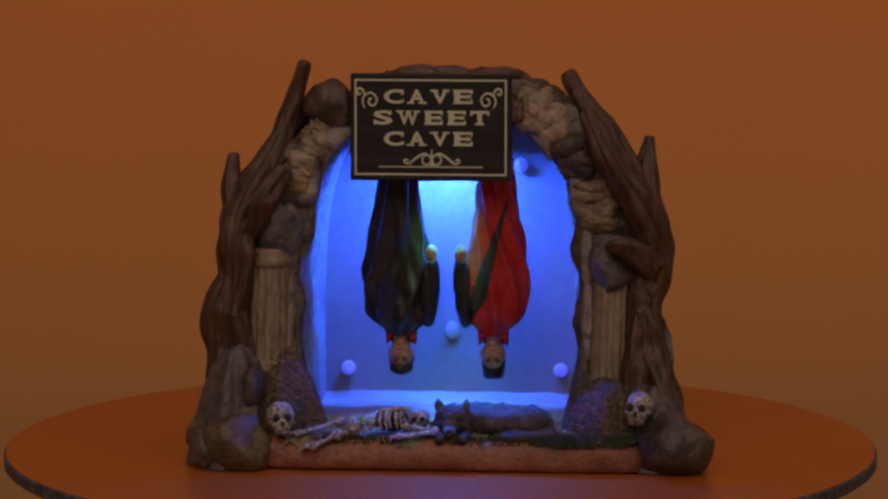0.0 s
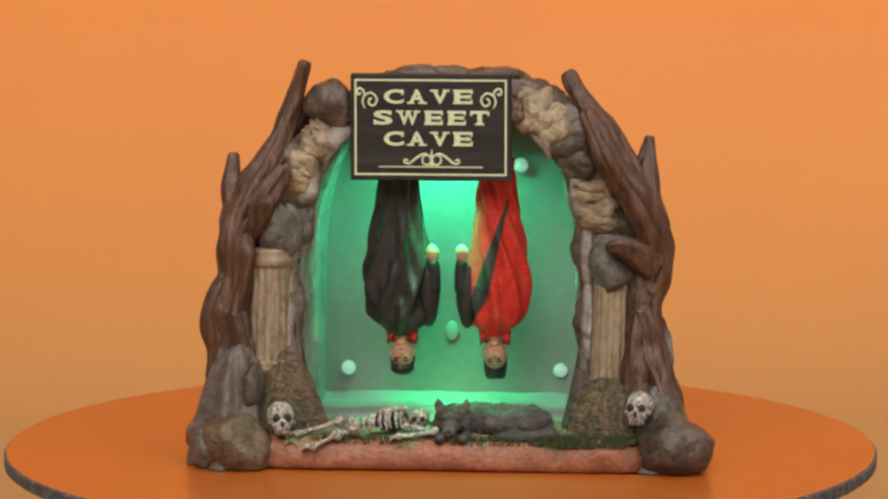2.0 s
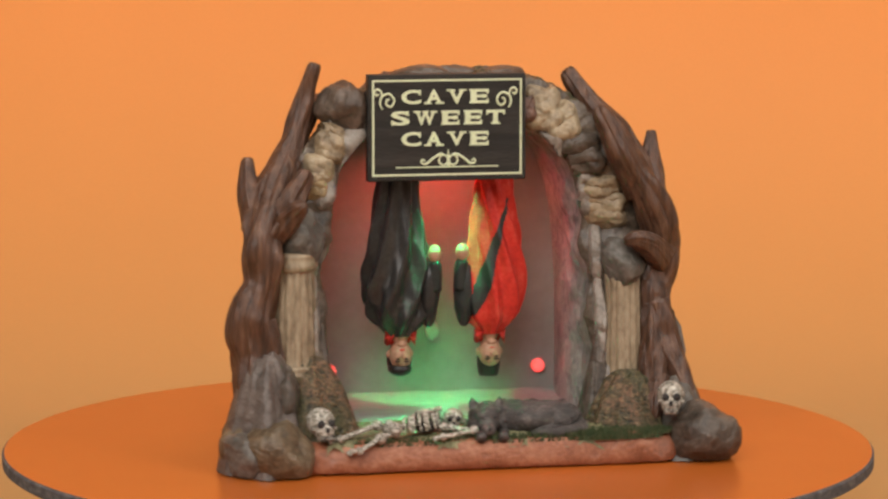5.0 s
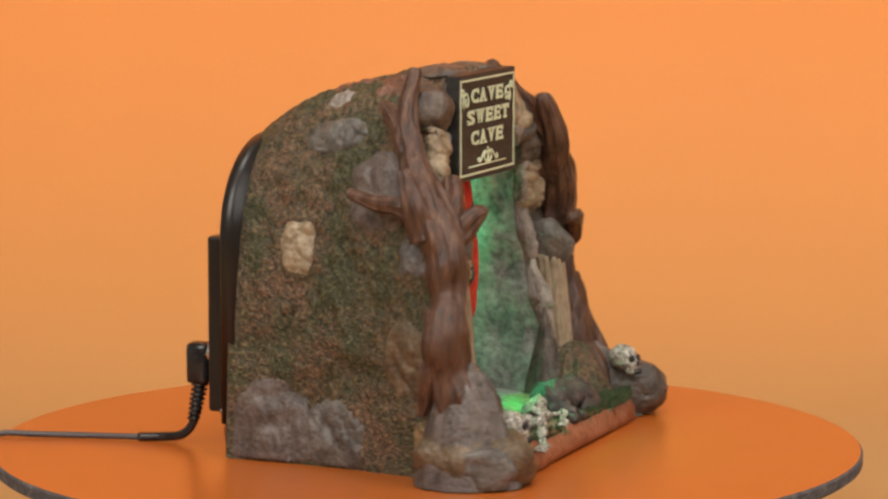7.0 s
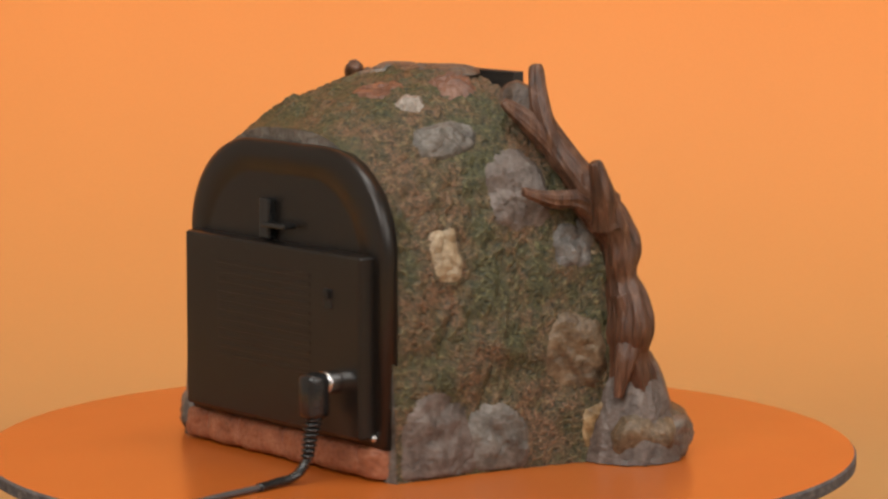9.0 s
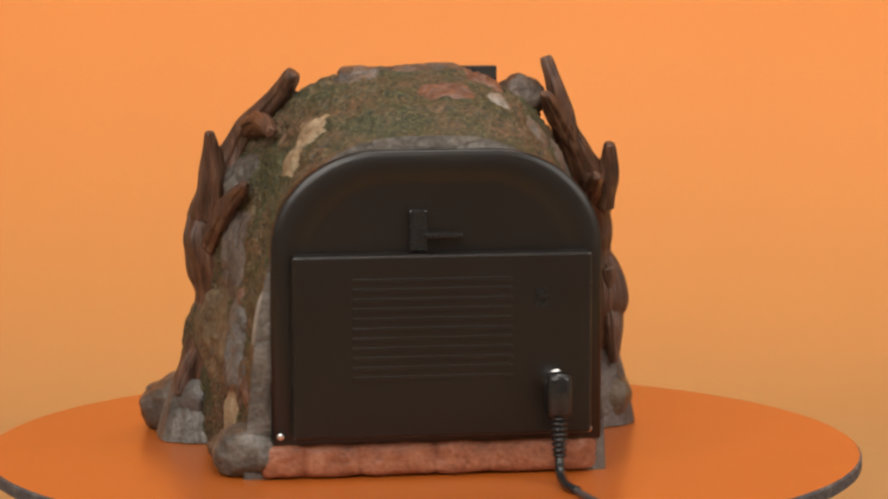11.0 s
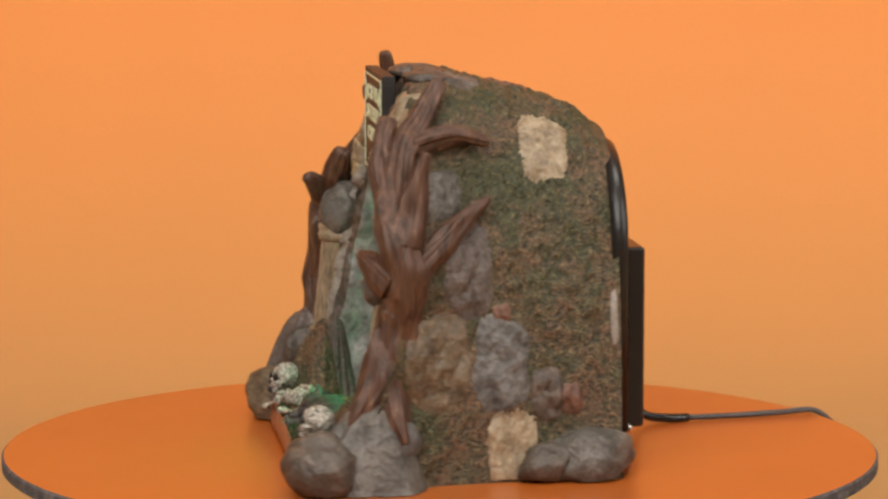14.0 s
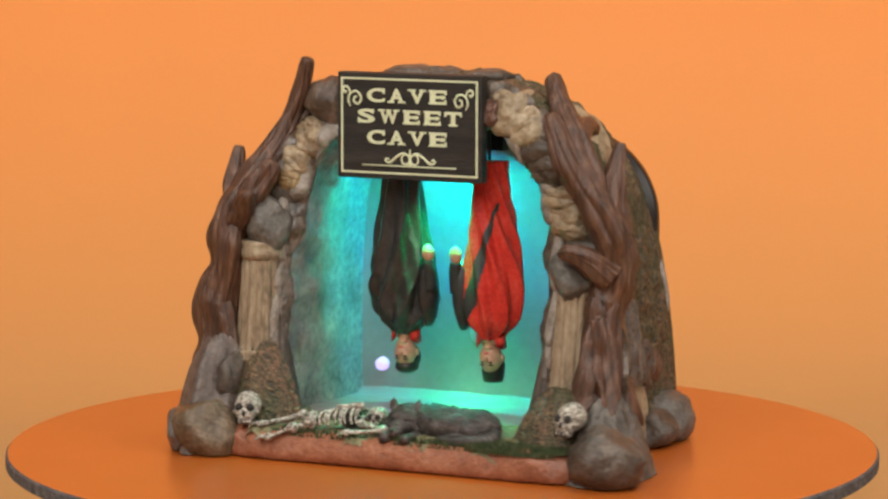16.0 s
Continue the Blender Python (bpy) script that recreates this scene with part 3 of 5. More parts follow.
    patch(-1, 0.0150, 0.0110, 0.0135, 0.0165, 0.0021, grey_stone)
    patch(-1, -0.0171, 0.0425, 0.0123, 0.0164, 0.0024, tan_stone)
    patch(-1, -0.0259, 0.0134, 0.0063, 0.0108, 0.0024, ochre_stone)
    # outer right flank
    patch(1, 0.0350, 0.1242, 0.0108, 0.0185, 0.0014, cream_stone)
    patch(1, -0.0064, 0.1049, 0.0106, 0.0099, 0.0024, grey_stone)
    patch(1, 0.0047, 0.0779, 0.0106, 0.0186, 0.0024, purple_stone)
    patch(1, 0.0166, 0.0439, 0.0123, 0.0190, 0.0024, blue_stone)
    patch(1, -0.0075, 0.0445, 0.0140, 0.0198, 0.0024, tan_stone)
    patch(1, 0.0205, 0.0125, 0.0112, 0.0165, 0.0014, cream_stone)
    rock(0.0750, 0.0480, 0.0085, 0.0140, 0.0185, 0.0120, grey_stone)
    rock(0.0790, 0.0330, 0.0060, 0.0100, 0.0120, 0.0090, dark_stone)
    patch(1, 0.0590, 0.0590, 0.0017, 0.0120, 0.0016, pale_stone)
    patch(1, 0.0170, 0.0610, 0.0040, 0.0050, 0.0010, rust_stone)
    patch(1, 0.0430, 0.0300, 0.0050, 0.0070, 0.0010, rust_stone)
    patch(1, 0.0336, 0.0318, 0.0072, 0.0112, 0.0024, brown_stone)
    rock(0.0900, -0.0293, 0.0147, 0.0104, 0.0144, 0.0134, blue_stone)
    # crown
    patch(0, -0.0013, 0.0280, 0.0119, 0.0110, 0.0016, rust_stone)
    patch(0, 0.0297, 0.0060, 0.0098, 0.0090, 0.0018, grey_stone)
    patch(0, -0.0200, 0.0050, 0.0087, 0.0100, 0.0018, rust_stone)
    patch(0, -0.0220, 0.0280, 0.0050, 0.0060, 0.0014, pale_stone)
    patch(0, 0.0080, -0.0020, 0.0100, 0.0080, 0.0024, brown_stone)


def build_tree(root, name, limbs, label):
    bm = bmesh.new()
    for pts, radii in limbs:
        tip = Vector(pts[-1]) + (Vector(pts[-1]) - Vector(pts[-2])).normalized() * radii[-1] * 0.7
        pts, radii = [*pts, tip], [*radii, radii[-1] * 0.35]
        tube(bm, pts, radii, seg=72, ridges=0.044, count=7, twist=0.05, steps=10, wobble=0.30)
    part(name, bm, bark, root, label)


def build_trees(root):
    build_tree(root, "gnarled_tree", [
        ([(-0.0746, -0.0440, 0.0080), (-0.0746, -0.0424, 0.0167), (-0.0746, -0.0392, 0.0299), (-0.0744, -0.0361, 0.0426), (-0.0756, -0.0353, 0.0554), (-0.0718, -0.0349, 0.0692),
          (-0.0708, -0.0346, 0.0821), (-0.0688, -0.0300, 0.0937), (-0.0630, -0.0218, 0.1071), (-0.0562, -0.0144, 0.1210), (-0.0518, -0.0111, 0.1345), (-0.0478, -0.0125, 0.1483)],
         [0.0060, 0.0066, 0.0078, 0.0080, 0.0083, 0.0064, 0.0072, 0.0080, 0.0066, 0.0048, 0.0038, 0.0025]),
        ([(-0.0650, -0.0330, 0.0880), (-0.0600, -0.0390, 0.0955), (-0.0572, -0.0428, 0.0988)], [0.0054, 0.0042, 0.0028]),
        ([(-0.0716, -0.0270, 0.0905), (-0.0738, -0.0230, 0.1020), (-0.0742, -0.0190, 0.1135)], [0.0062, 0.0044, 0.0024]),
        ([(-0.0685, -0.0300, 0.0900), (-0.0665, -0.0167, 0.0995), (-0.0655, -0.0052, 0.1008), (-0.0640, 0.0063, 0.1042)], [0.0056, 0.0042, 0.0032, 0.0018]),
        ([(-0.0690, -0.0335, 0.0870), (-0.0605, -0.0325, 0.0985), (-0.0540, -0.0292, 0.1085)], [0.0062, 0.0052, 0.0038]),
        ([(-0.0600, -0.0190, 0.1130), (-0.0500, -0.0073, 0.1282), (-0.0450, 0.0003, 0.1355)], [0.0050, 0.0042, 0.0022]),
        ([(-0.0745, -0.0320, 0.0640), (-0.0775, -0.0335, 0.0500), (-0.0782, -0.0305, 0.0400), (-0.0785, -0.0275, 0.0270)], [0.0042, 0.0046, 0.0040, 0.0020]),
        ([(-0.0715, -0.0380, 0.0560), (-0.0690, -0.0385, 0.0420), (-0.0675, -0.0415, 0.0260)], [0.0042, 0.0046, 0.0028]),
        ([(-0.0750, -0.0400, 0.0320), (-0.0762, -0.0455, 0.0230), (-0.0765, -0.0485, 0.0150)], [0.0052, 0.0044, 0.0026]),
    ], "dark red-brown bare tree trunk clinging to the cave")
    build_tree(root, "gnarled_tree", [
        ([(0.0860, -0.0270, 0.0100), (0.0838, -0.0260, 0.0300), (0.0822, -0.0230, 0.0500), (0.0842, -0.0200, 0.0670), (0.0866, -0.0200, 0.0810),
          (0.0820, -0.0230, 0.0950), (0.0735, -0.0250, 0.1080), (0.0670, -0.0260, 0.1200), (0.0616, -0.0240, 0.1310)],
         [0.0100, 0.0084, 0.0076, 0.0074, 0.0076, 0.0070, 0.0058, 0.0048, 0.0034]),
        ([(0.0790, -0.0220, 0.0980), (0.0706, -0.0195, 0.1190), (0.0610, -0.0115, 0.1320), (0.0537, -0.0042, 0.1438)], [0.0064, 0.0056, 0.0048, 0.0033]),
        ([(0.0850, -0.0200, 0.0880), (0.0832, -0.0160, 0.1060), (0.0845, -0.0124, 0.1205)], [0.0072, 0.0046, 0.0022]),
        ([(0.0670, -0.0150, 0.1230), (0.0655, -0.0010, 0.1265), (0.0635, 0.0120, 0.1240)], [0.0052, 0.0040, 0.0022]),
        ([(0.0830, -0.0160, 0.0780), (0.0790, -0.0010, 0.0930), (0.0735, 0.0110, 0.1030)], [0.0054, 0.0042, 0.0020]),
        ([(0.0850, -0.0240, 0.0740), (0.0800, -0.0300, 0.0800), (0.0738, -0.0325, 0.0825), (0.0702, -0.0330, 0.0822)], [0.0060, 0.0048, 0.0038, 0.0024]),
        ([(0.0830, -0.0230, 0.0640), (0.0815, -0.0275, 0.0500), (0.0812, -0.0310, 0.0340), (0.0800, -0.0370, 0.0200), (0.0795, -0.0400, 0.0120)], [0.0060, 0.0056, 0.0054, 0.0044, 0.0030]),
        ([(0.0835, -0.0280, 0.0300), (0.0790, -0.0400, 0.0220), (0.0770, -0.0440, 0.0140)], [0.0066, 0.0048, 0.0026]),
        ([(0.0800, -0.0340, 0.0260), (0.0800, -0.0290, 0.0420), (0.0812, -0.0250, 0.0580), (0.0830, -0.0220, 0.0720)], [0.0044, 0.0044, 0.0046, 0.0046]),
        ([(0.0828, -0.0270, 0.0580), (0.0868, -0.0295, 0.0400), (0.0905, -0.0344, 0.0310), (0.0925, -0.0402, 0.0240)], [0.0050, 0.0056, 0.0042, 0.0020]),
        ([(0.0828, -0.0250, 0.0580), (0.0868, -0.0260, 0.0390), (0.0925, -0.0247, 0.0282), (0.0965, -0.0214, 0.0190)], [0.0050, 0.0056, 0.0044, 0.0020]),
    ], "dark red-brown forked tree trunk clinging to the cave")


def build_column(root, x0, y0, z0, x1, y1, z1, r, capital):
    """A broken fluted column leaning against the rock."""
    col = part("column", bmesh.new(), column_paint, root, "cream fluted broken stone column")
    bm = bmesh.new()
    n, rows = 96, []
    for i in range(15):
        t = i / 14
        row = []
        for k in range(n):
            a = 2 * math.pi * k / n
            flute = 0.10 * max(0.0, math.cos(14 * a)) ** 0.6 if 0.04 < t < 0.95 else -0.05
            q = r * (1.08 - 0.14 * t) * (1 - flute) * (1 + 0.03 * noise.noise(Vector((math.cos(a) * 2, math.sin(a) * 2, t * 6))))
            row.append((x0 + (x1 - x0) * t + q * math.cos(a), y0 + (y1 - y0) * t + q * math.sin(a), z0 + (z1 - z0) * t))
        rows.append(row)
    vs = grid(bm, rows, closed_u=True)
    cap(bm, vs[0])
    cap(bm, vs[-1])
    part("shaft", bm, column_paint, col)
    rings = [(z0, 1.22, 0.004)] + ([(z1, 1.12, 0.006)] if capital else [])
    for zc, k, h in rings:
        t = 0 if zc == z0 else 1
        bm = bmesh.new()
        prof = [(0.9, -h * 0.6), (1.0, -h * 0.5), (1.04, -h * 0.1), (0.96, 0.0), (1.02, h * 0.3), (1.0, h * 0.55), (0.85, h * 0.6)]
        rows = [[(x0 + (x1 - x0) * t + r * k * q * math.cos(2 * math.pi * j / 48) * (1 - 0.08 * t), y0 + (y1 - y0) * t + r * k * q * math.sin(2 * math.pi * j / 48), zc + dz)
                 for j in range(48)] for q, dz in prof]
        vs = grid(bm, rows, closed_u=True)
        cap(bm, vs[0])
        cap(bm, vs[-1])
        part("moulding", bm, column_paint, col)
    return col


def glyph(bm, ch, x0, x1, z0, z1, y):
    """One raised capital in its cell: the built-in font's letter, with slab serifs added."""
    cu = bpy.data.curves.new("lettering_curve", "FONT")
    cu.body, cu.size, cu.offset, cu.resolution_u = ch, 1.0, 0.03, 5
    ob = bpy.data.objects.new("lettering_curve", cu)
    scene.collection.objects.link(ob)
    me = bpy.data.meshes.new_from_object(ob.evaluated_get(bpy.context.evaluated_depsgraph_get()))
    bpy.data.objects.remove(ob)
    co = np.array([v.co[:] for v in me.vertices])
    lo, hi = co.min(0), co.max(0)
    w, h = x1 - x0, z1 - z0
    pad = {"A": 0.10, "V": 0.10, "W": 0.08, "T": 0.0, "E": 0.06}.get(ch, 0.0) * w
    vs = [bm.verts.new((x0 + pad + (c[0] - lo[0]) / (hi[0] - lo[0]) * (w - 2 * pad), y, z0 + (c[1] - lo[1]) / (hi[1] - lo[1]) * h)) for c in co]
    made = [bm.faces.new([vs[i] for i in f.vertices]) for f in me.polygons]
    ext = bmesh.ops.extrude_face_region(bm, geom=made)
    for v in [g for g in ext["geom"] if isinstance(g, bmesh.types.BMVert)]:
        v.co.y -= 0.0004
    bpy.data.meshes.remove(me)
    bpy.data.curves.remove(cu)
    t = 0.13 * h
    slabs = {"A": [(0, 0.36, 0, 1), (0.58, 1, 0, 1)], "V": [(0, 0.42, 1, 0), (0.64, 1, 1, 0)], "W": [(0, 0.30, 1, 0), (0.38, 0.62, 1, 0), (0.72, 1, 1, 0)],
             "E": [(0, 0.30, 0, 1), (0, 0.30, 1, 0)], "T": [(0.26, 0.74, 0, 1)]}.get(ch, [])
    for u0, u1, v, _ in slabs:
        zc = z0 if v == 0 else z1 - t
        box(bm, x0 + u0 * w, x0 + u1 * w, y - 0.0005, y, zc, zc + t)
    ticks = {"E": [(0.88, 0.0, 0.32), (0.88, 0.68, 1.0), (0.70, 0.36, 0.64)], "T": [(0.0, 0.66, 1.0), (0.90, 0.66, 1.0)], "C": [(0.88, 0.62, 1.0)],
             "S": [(0.84, 0.66, 1.0), (0.02, 0.0, 0.34)]}.get(ch, [])
    for u, v0, v1 in ticks:
        box(bm, x0 + u * w, x0 + (u + 0.10) * w, y - 0.0005, y, z0 + v0 * h, z0 + v1 * h)


def text_rows(bm, text, cx, cz, width, height, y):
    n = len(text)
    share = [1.25 if c == "W" else 1.0 for c in text]
    gap = 0.035 * width
    unit = (width - gap * (n - 1)) / sum(share)
    x = cx - width / 2
    for c, k in zip(text, share):
        glyph(bm, c, x, x + unit * k, cz - height / 2, cz + height / 2, y)
        x += unit * k + gap


SX, SZ, SW, SH, SY = 0.0018, 0.1257, 0.0610, 0.0405, -0.0225


def build_sign(root):
    bm = bmesh.new()
    box(bm, SX - SW / 2, SX + SW / 2, SY, SY + 0.005, SZ - SH / 2, SZ + SH / 2, bevel=0.0004)
    sign = part("sign_board", bm, sign_black, root, "black board sign with cream border, scrolls and lettering", smooth=False)
    f = SY - 0.0001
    bm = bmesh.new()
    w, h, t = SW / 2 - 0.0016, SH / 2 - 0.0020, 0.0007
    for x0, x1, z0, z1 in ((-w, w, h - t, h), (-w, w, -h, -h + t), (-w, -w + t, -h + t, h - t), (w - t, w, -h + t, h - t)):
        box(bm, SX + x0, SX + x1, f - 0.0003, f + 0.0002, SZ + z0, SZ + z1)
    part("border", bm, sign_cream, sign, "thin cream painted border", smooth=False)
    for text, cx, cz, wd in (("CAVE", -0.0008, 0.0117, 0.0338), ("SWEET", 0.0003, 0.0037, 0.0440), ("CAVE", -0.0008, -0.0043, 0.0338)):
        bm = bmesh.new()
        text_rows(bm, text, SX + cx, SZ + cz, wd, 0.0054, f)
        part("lettering", bm, sign_cream, sign, "cream painted lettering", smooth=False)
    bm = bmesh.new()
    box(bm, SX - 0.0198, SX + 0.0198, f - 0.0003, f + 0.0002, SZ - 0.0153, SZ - 0.0148)
    mid = SX + 0.0004
    for sg in (-1, 1):
        pts = [(mid + sg * (0.0019 + 0.0017 * math.cos(2 * math.pi * k / 16)), f, SZ - 0.0124 + 0.0019 * math.sin(2 * math.pi * k / 16)) for k in range(17)]
        tube(bm, pts, [0.0004] * 17, seg=6, steps=1)
        tube(bm, [(mid + sg * x, f, SZ + z) for x, z in ((0.0016, -0.0102), (0.0034, -0.0102), (0.0060, -0.0118), (0.0085, -0.0138), (0.0104, -0.0133), (0.0100, -0.0122), (0.0089, -0.0128))],
             [0.0003, 0.0005, 0.0005, 0.0005, 0.0004, 0.0004, 0.0003], seg=6, steps=4)
    tube(bm, [(mid, f, SZ - 0.0148), (mid, f, SZ - 0.0120), (mid, f, SZ - 0.0084)], [0.0008, 0.0006, 0.0002], seg=6)
    part("scroll_ornament", bm, sign_cream, sign, "cream painted scroll under the lettering")
    for sg in (-1, 1):
        bm = bmesh.new()
        for line in (((0.0244, 0.0072), (0.0253, 0.0095), (0.0245, 0.0120), (0.0218, 0.0130), (0.0198, 0.0106), (0.0210, 0.0082), (0.0228, 0.0089), (0.0227, 0.0106), (0.0216, 0.0109)),
                     ((0.0244, 0.0117), (0.0250, 0.0139), (0.0265, 0.0148), (0.0275, 0.0135), (0.0266, 0.0124), (0.0259, 0.0131))):
            tube(bm, [(SX - 0.0006 + sg * x, f, SZ + z) for x, z in line], [0.00025] + [0.00045] * (len(line) - 2) + [0.0003], seg=6, steps=4)
        part("scroll_ornament", bm, sign_cream, sign, "cream painted corner scroll")


def build_skull(root, x, y, z, s, rz):
    """A small skull, plain shapes in one mesh."""
    m = pose(x, y, z, -8, 0, rz)
    bm = bmesh.new()
    ball(bm, (0, 0.0008, 0.0012), (0.0052, 0.0060, 0.0053), 0, 3, 0.03, 400)
    ball(bm, (0, -0.0026, -0.0022), (0.0038, 0.0034, 0.0036), 0, 3)
    box(bm, -0.0027, 0.0027, -0.0056, -0.0008, -0.0062, -0.0036, bevel=0.0009)
    for sx in (-1, 1):
        ball(bm, (sx * 0.0021, -0.0048, 0.0003), (0.0015, 0.0012, 0.0016), 1, 2)
        ball(bm, (sx * 0.0042, -0.0026, -0.0014), (0.0010, 0.0018, 0.0008), 0, 2)
    ball(bm, (0, -0.0058, -0.0020), (0.0008, 0.0008, 0.0012), 1, 2)
    for k in range(5):
        box(bm, -0.0024 + 0.0011 * k, -0.0022 + 0.0011 * k, -0.0060, -0.0050, -0.0062, -0.0040, index=1)
    for v in bm.verts:
        v.co = m @ (v.co * s)
    part("skull", bm, [bone, bone_dark], root, "small bone white skull with dark eye sockets")


def build_skeleton(root):
    """A lying skeleton on the cave floor, its feet over the edge; one plain mesh."""
    bm = bmesh.new()

    def boneline(pts, r):
        tube(bm, [Vector(p) for p in pts], r, seg=7, steps=4)

    def long_bone(p, q, r):
        p, q = Vector(p), Vector(q)
        boneline([p, p.lerp(q, 0.15), p.lerp(q, 0.5), p.lerp(q, 0.85), q], [r * 1.6, r, r * 0.8, r, r * 1.6])
        for e in (p, q):
            ball(bm, e + Vector((0, -0.0004, 0.0002)), (r * 1.7,) * 3, 0, 2, 0.25, 900)

    hip, neck = Vector((-0.0245, -0.0512, 0.0150)), Vector((-0.0042, -0.0450, 0.0166))
    d = (neck - hip).normalized()
    side = Vector((-d.y, d.x, 0))
    for k in range(12):
        ball(bm, hip.lerp(neck, k / 11) + Vector((0, 0, 0.0012 * math.sin(math.pi * k / 11))), (0.0009, 0.0014, 0.0012), 0, 2, 0.2, 800)
    # pelvis: two wings
    for sx in (-1, 1):
        ball(bm, hip + side * sx * 0.0026 + Vector((-0.0004, 0, 0.0008)), (0.0026, 0.0024, 0.0030), 0, 3, 0.45, 420)
    # ribs, each a bowed loop, over a dark ball
    rnd = random.Random(21)
    for k in range(8):
        c = hip.lerp(neck, 0.30 + 0.088 * k) + Vector((rnd.uniform(-0.0003, 0.0003), 0, -0.0004))
        w, h, slant = 0.0058 - 0.0003 * abs(k - 4), 0.0052 - 0.0003 * abs(k - 4), rnd.uniform(0.0022, 0.0038)
        pts = [c + side * (w * math.cos(q)) + Vector((slant * math.cos(q) - 0.0012 * math.sin(q), 0, h * math.sin(q))) for q in [math.pi * (j / 9 * 1.12 - 0.06) for j in range(10)]]
        boneline(pts, [0.0005, 0.0006, 0.0007, 0.0008, 0.0008, 0.0007, 0.0008, 0.0007, 0.0006, 0.0005])
    boneline([hip.lerp(neck, 0.45) + Vector((0, -0.0010, 0.0052)), hip.lerp(neck, 0.95) + Vector((0, -0.0010, 0.0056))], [0.0010, 0.0012])
    ball(bm, hip.lerp(neck, 0.66) + Vector((0, 0, -0.0002)), (0.0050, 0.0032, 0.0026), 1, 3)
    # skull on its cheek, jaw and sockets towards the mouth of the cave
    head = neck + Vector((0.0038, 0.0006, 0.0014))
    ball(bm, head, (0.0040, 0.0036, 0.0037), 0, 3, 0.06, 400)
    ball(bm, head + Vector((-0.0006, -0.0022, -0.0030)), (0.0024, 0.0016, 0.0014), 0, 3, 0.2, 700)
    for sx in (-1, 1):
        ball(bm, head + Vector((sx * 0.0015 - 0.0003, -0.0031, 0.0000)), (0.0011, 0.0009, 0.0012), 1, 2)
    ball(bm, head + Vector((-0.0003, -0.0035, -0.0016)), (0.0005, 0.0005, 0.0007), 1, 2)
    # legs
    for off, knee, foot in ((0.003, (-0.0303, -0.0480, 0.0166), (-0.0462, -0.0545, 0.0130)), (-0.003, (-0.0303, -0.0566, 0.0130), (-0.0398, -0.0606, 0.0094))):
        top, k, f = hip + side * off + Vector((-0.001, 0, 0)), Vector(knee), Vector(foot)
        long_bone(top, k, 0.0013)
        for w in (-0.0009, 0.0009):
            long_bone(k + Vector((-0.0008, w, 0)), f + Vector((0.001, w * 0.8, 0)), 0.00085)
        for w in (-0.0014, -0.0005, 0.0005, 0.0014):
            boneline([f, f + Vector((-0.0018, w, 0.0002)), f + Vector((-0.0036, w * 1.5, -0.0010))], [0.0008, 0.0007, 0.0006])
    # arms: one bent back under the chest, one laid out behind the head
    shoulder, elbow, wrist = Vector((-0.0050, -0.0490, 0.0152)), Vector((0.0060, -0.0520, 0.0142)), Vector((-0.0070, -0.0572, 0.0130))
    long_bone(shoulder, elbow, 0.0011)
    for w in (-0.0007, 0.0007):
        long_bone(elbow + Vector((0, w, 0)), wrist + Vector((0, w, 0)), 0.0008)
    for w in (-0.0014, -0.0005, 0.0005, 0.0014):
        boneline([wrist, wrist + Vector((-0.0016, w, 0)), wrist + Vector((-0.0034, w * 1.6, -0.0008))], [0.0006, 0.0005, 0.0004])
    long_bone(neck + side * 0.0044, (0.0060, -0.0360, 0.0146), 0.0009)
    long_bone((0.0060, -0.0360, 0.0146), (0.0090, -0.0400, 0.0140), 0.0007)
    part("skeleton", bm, [bone, bone_dark], root, "bone white skeleton lying on the cave floor")


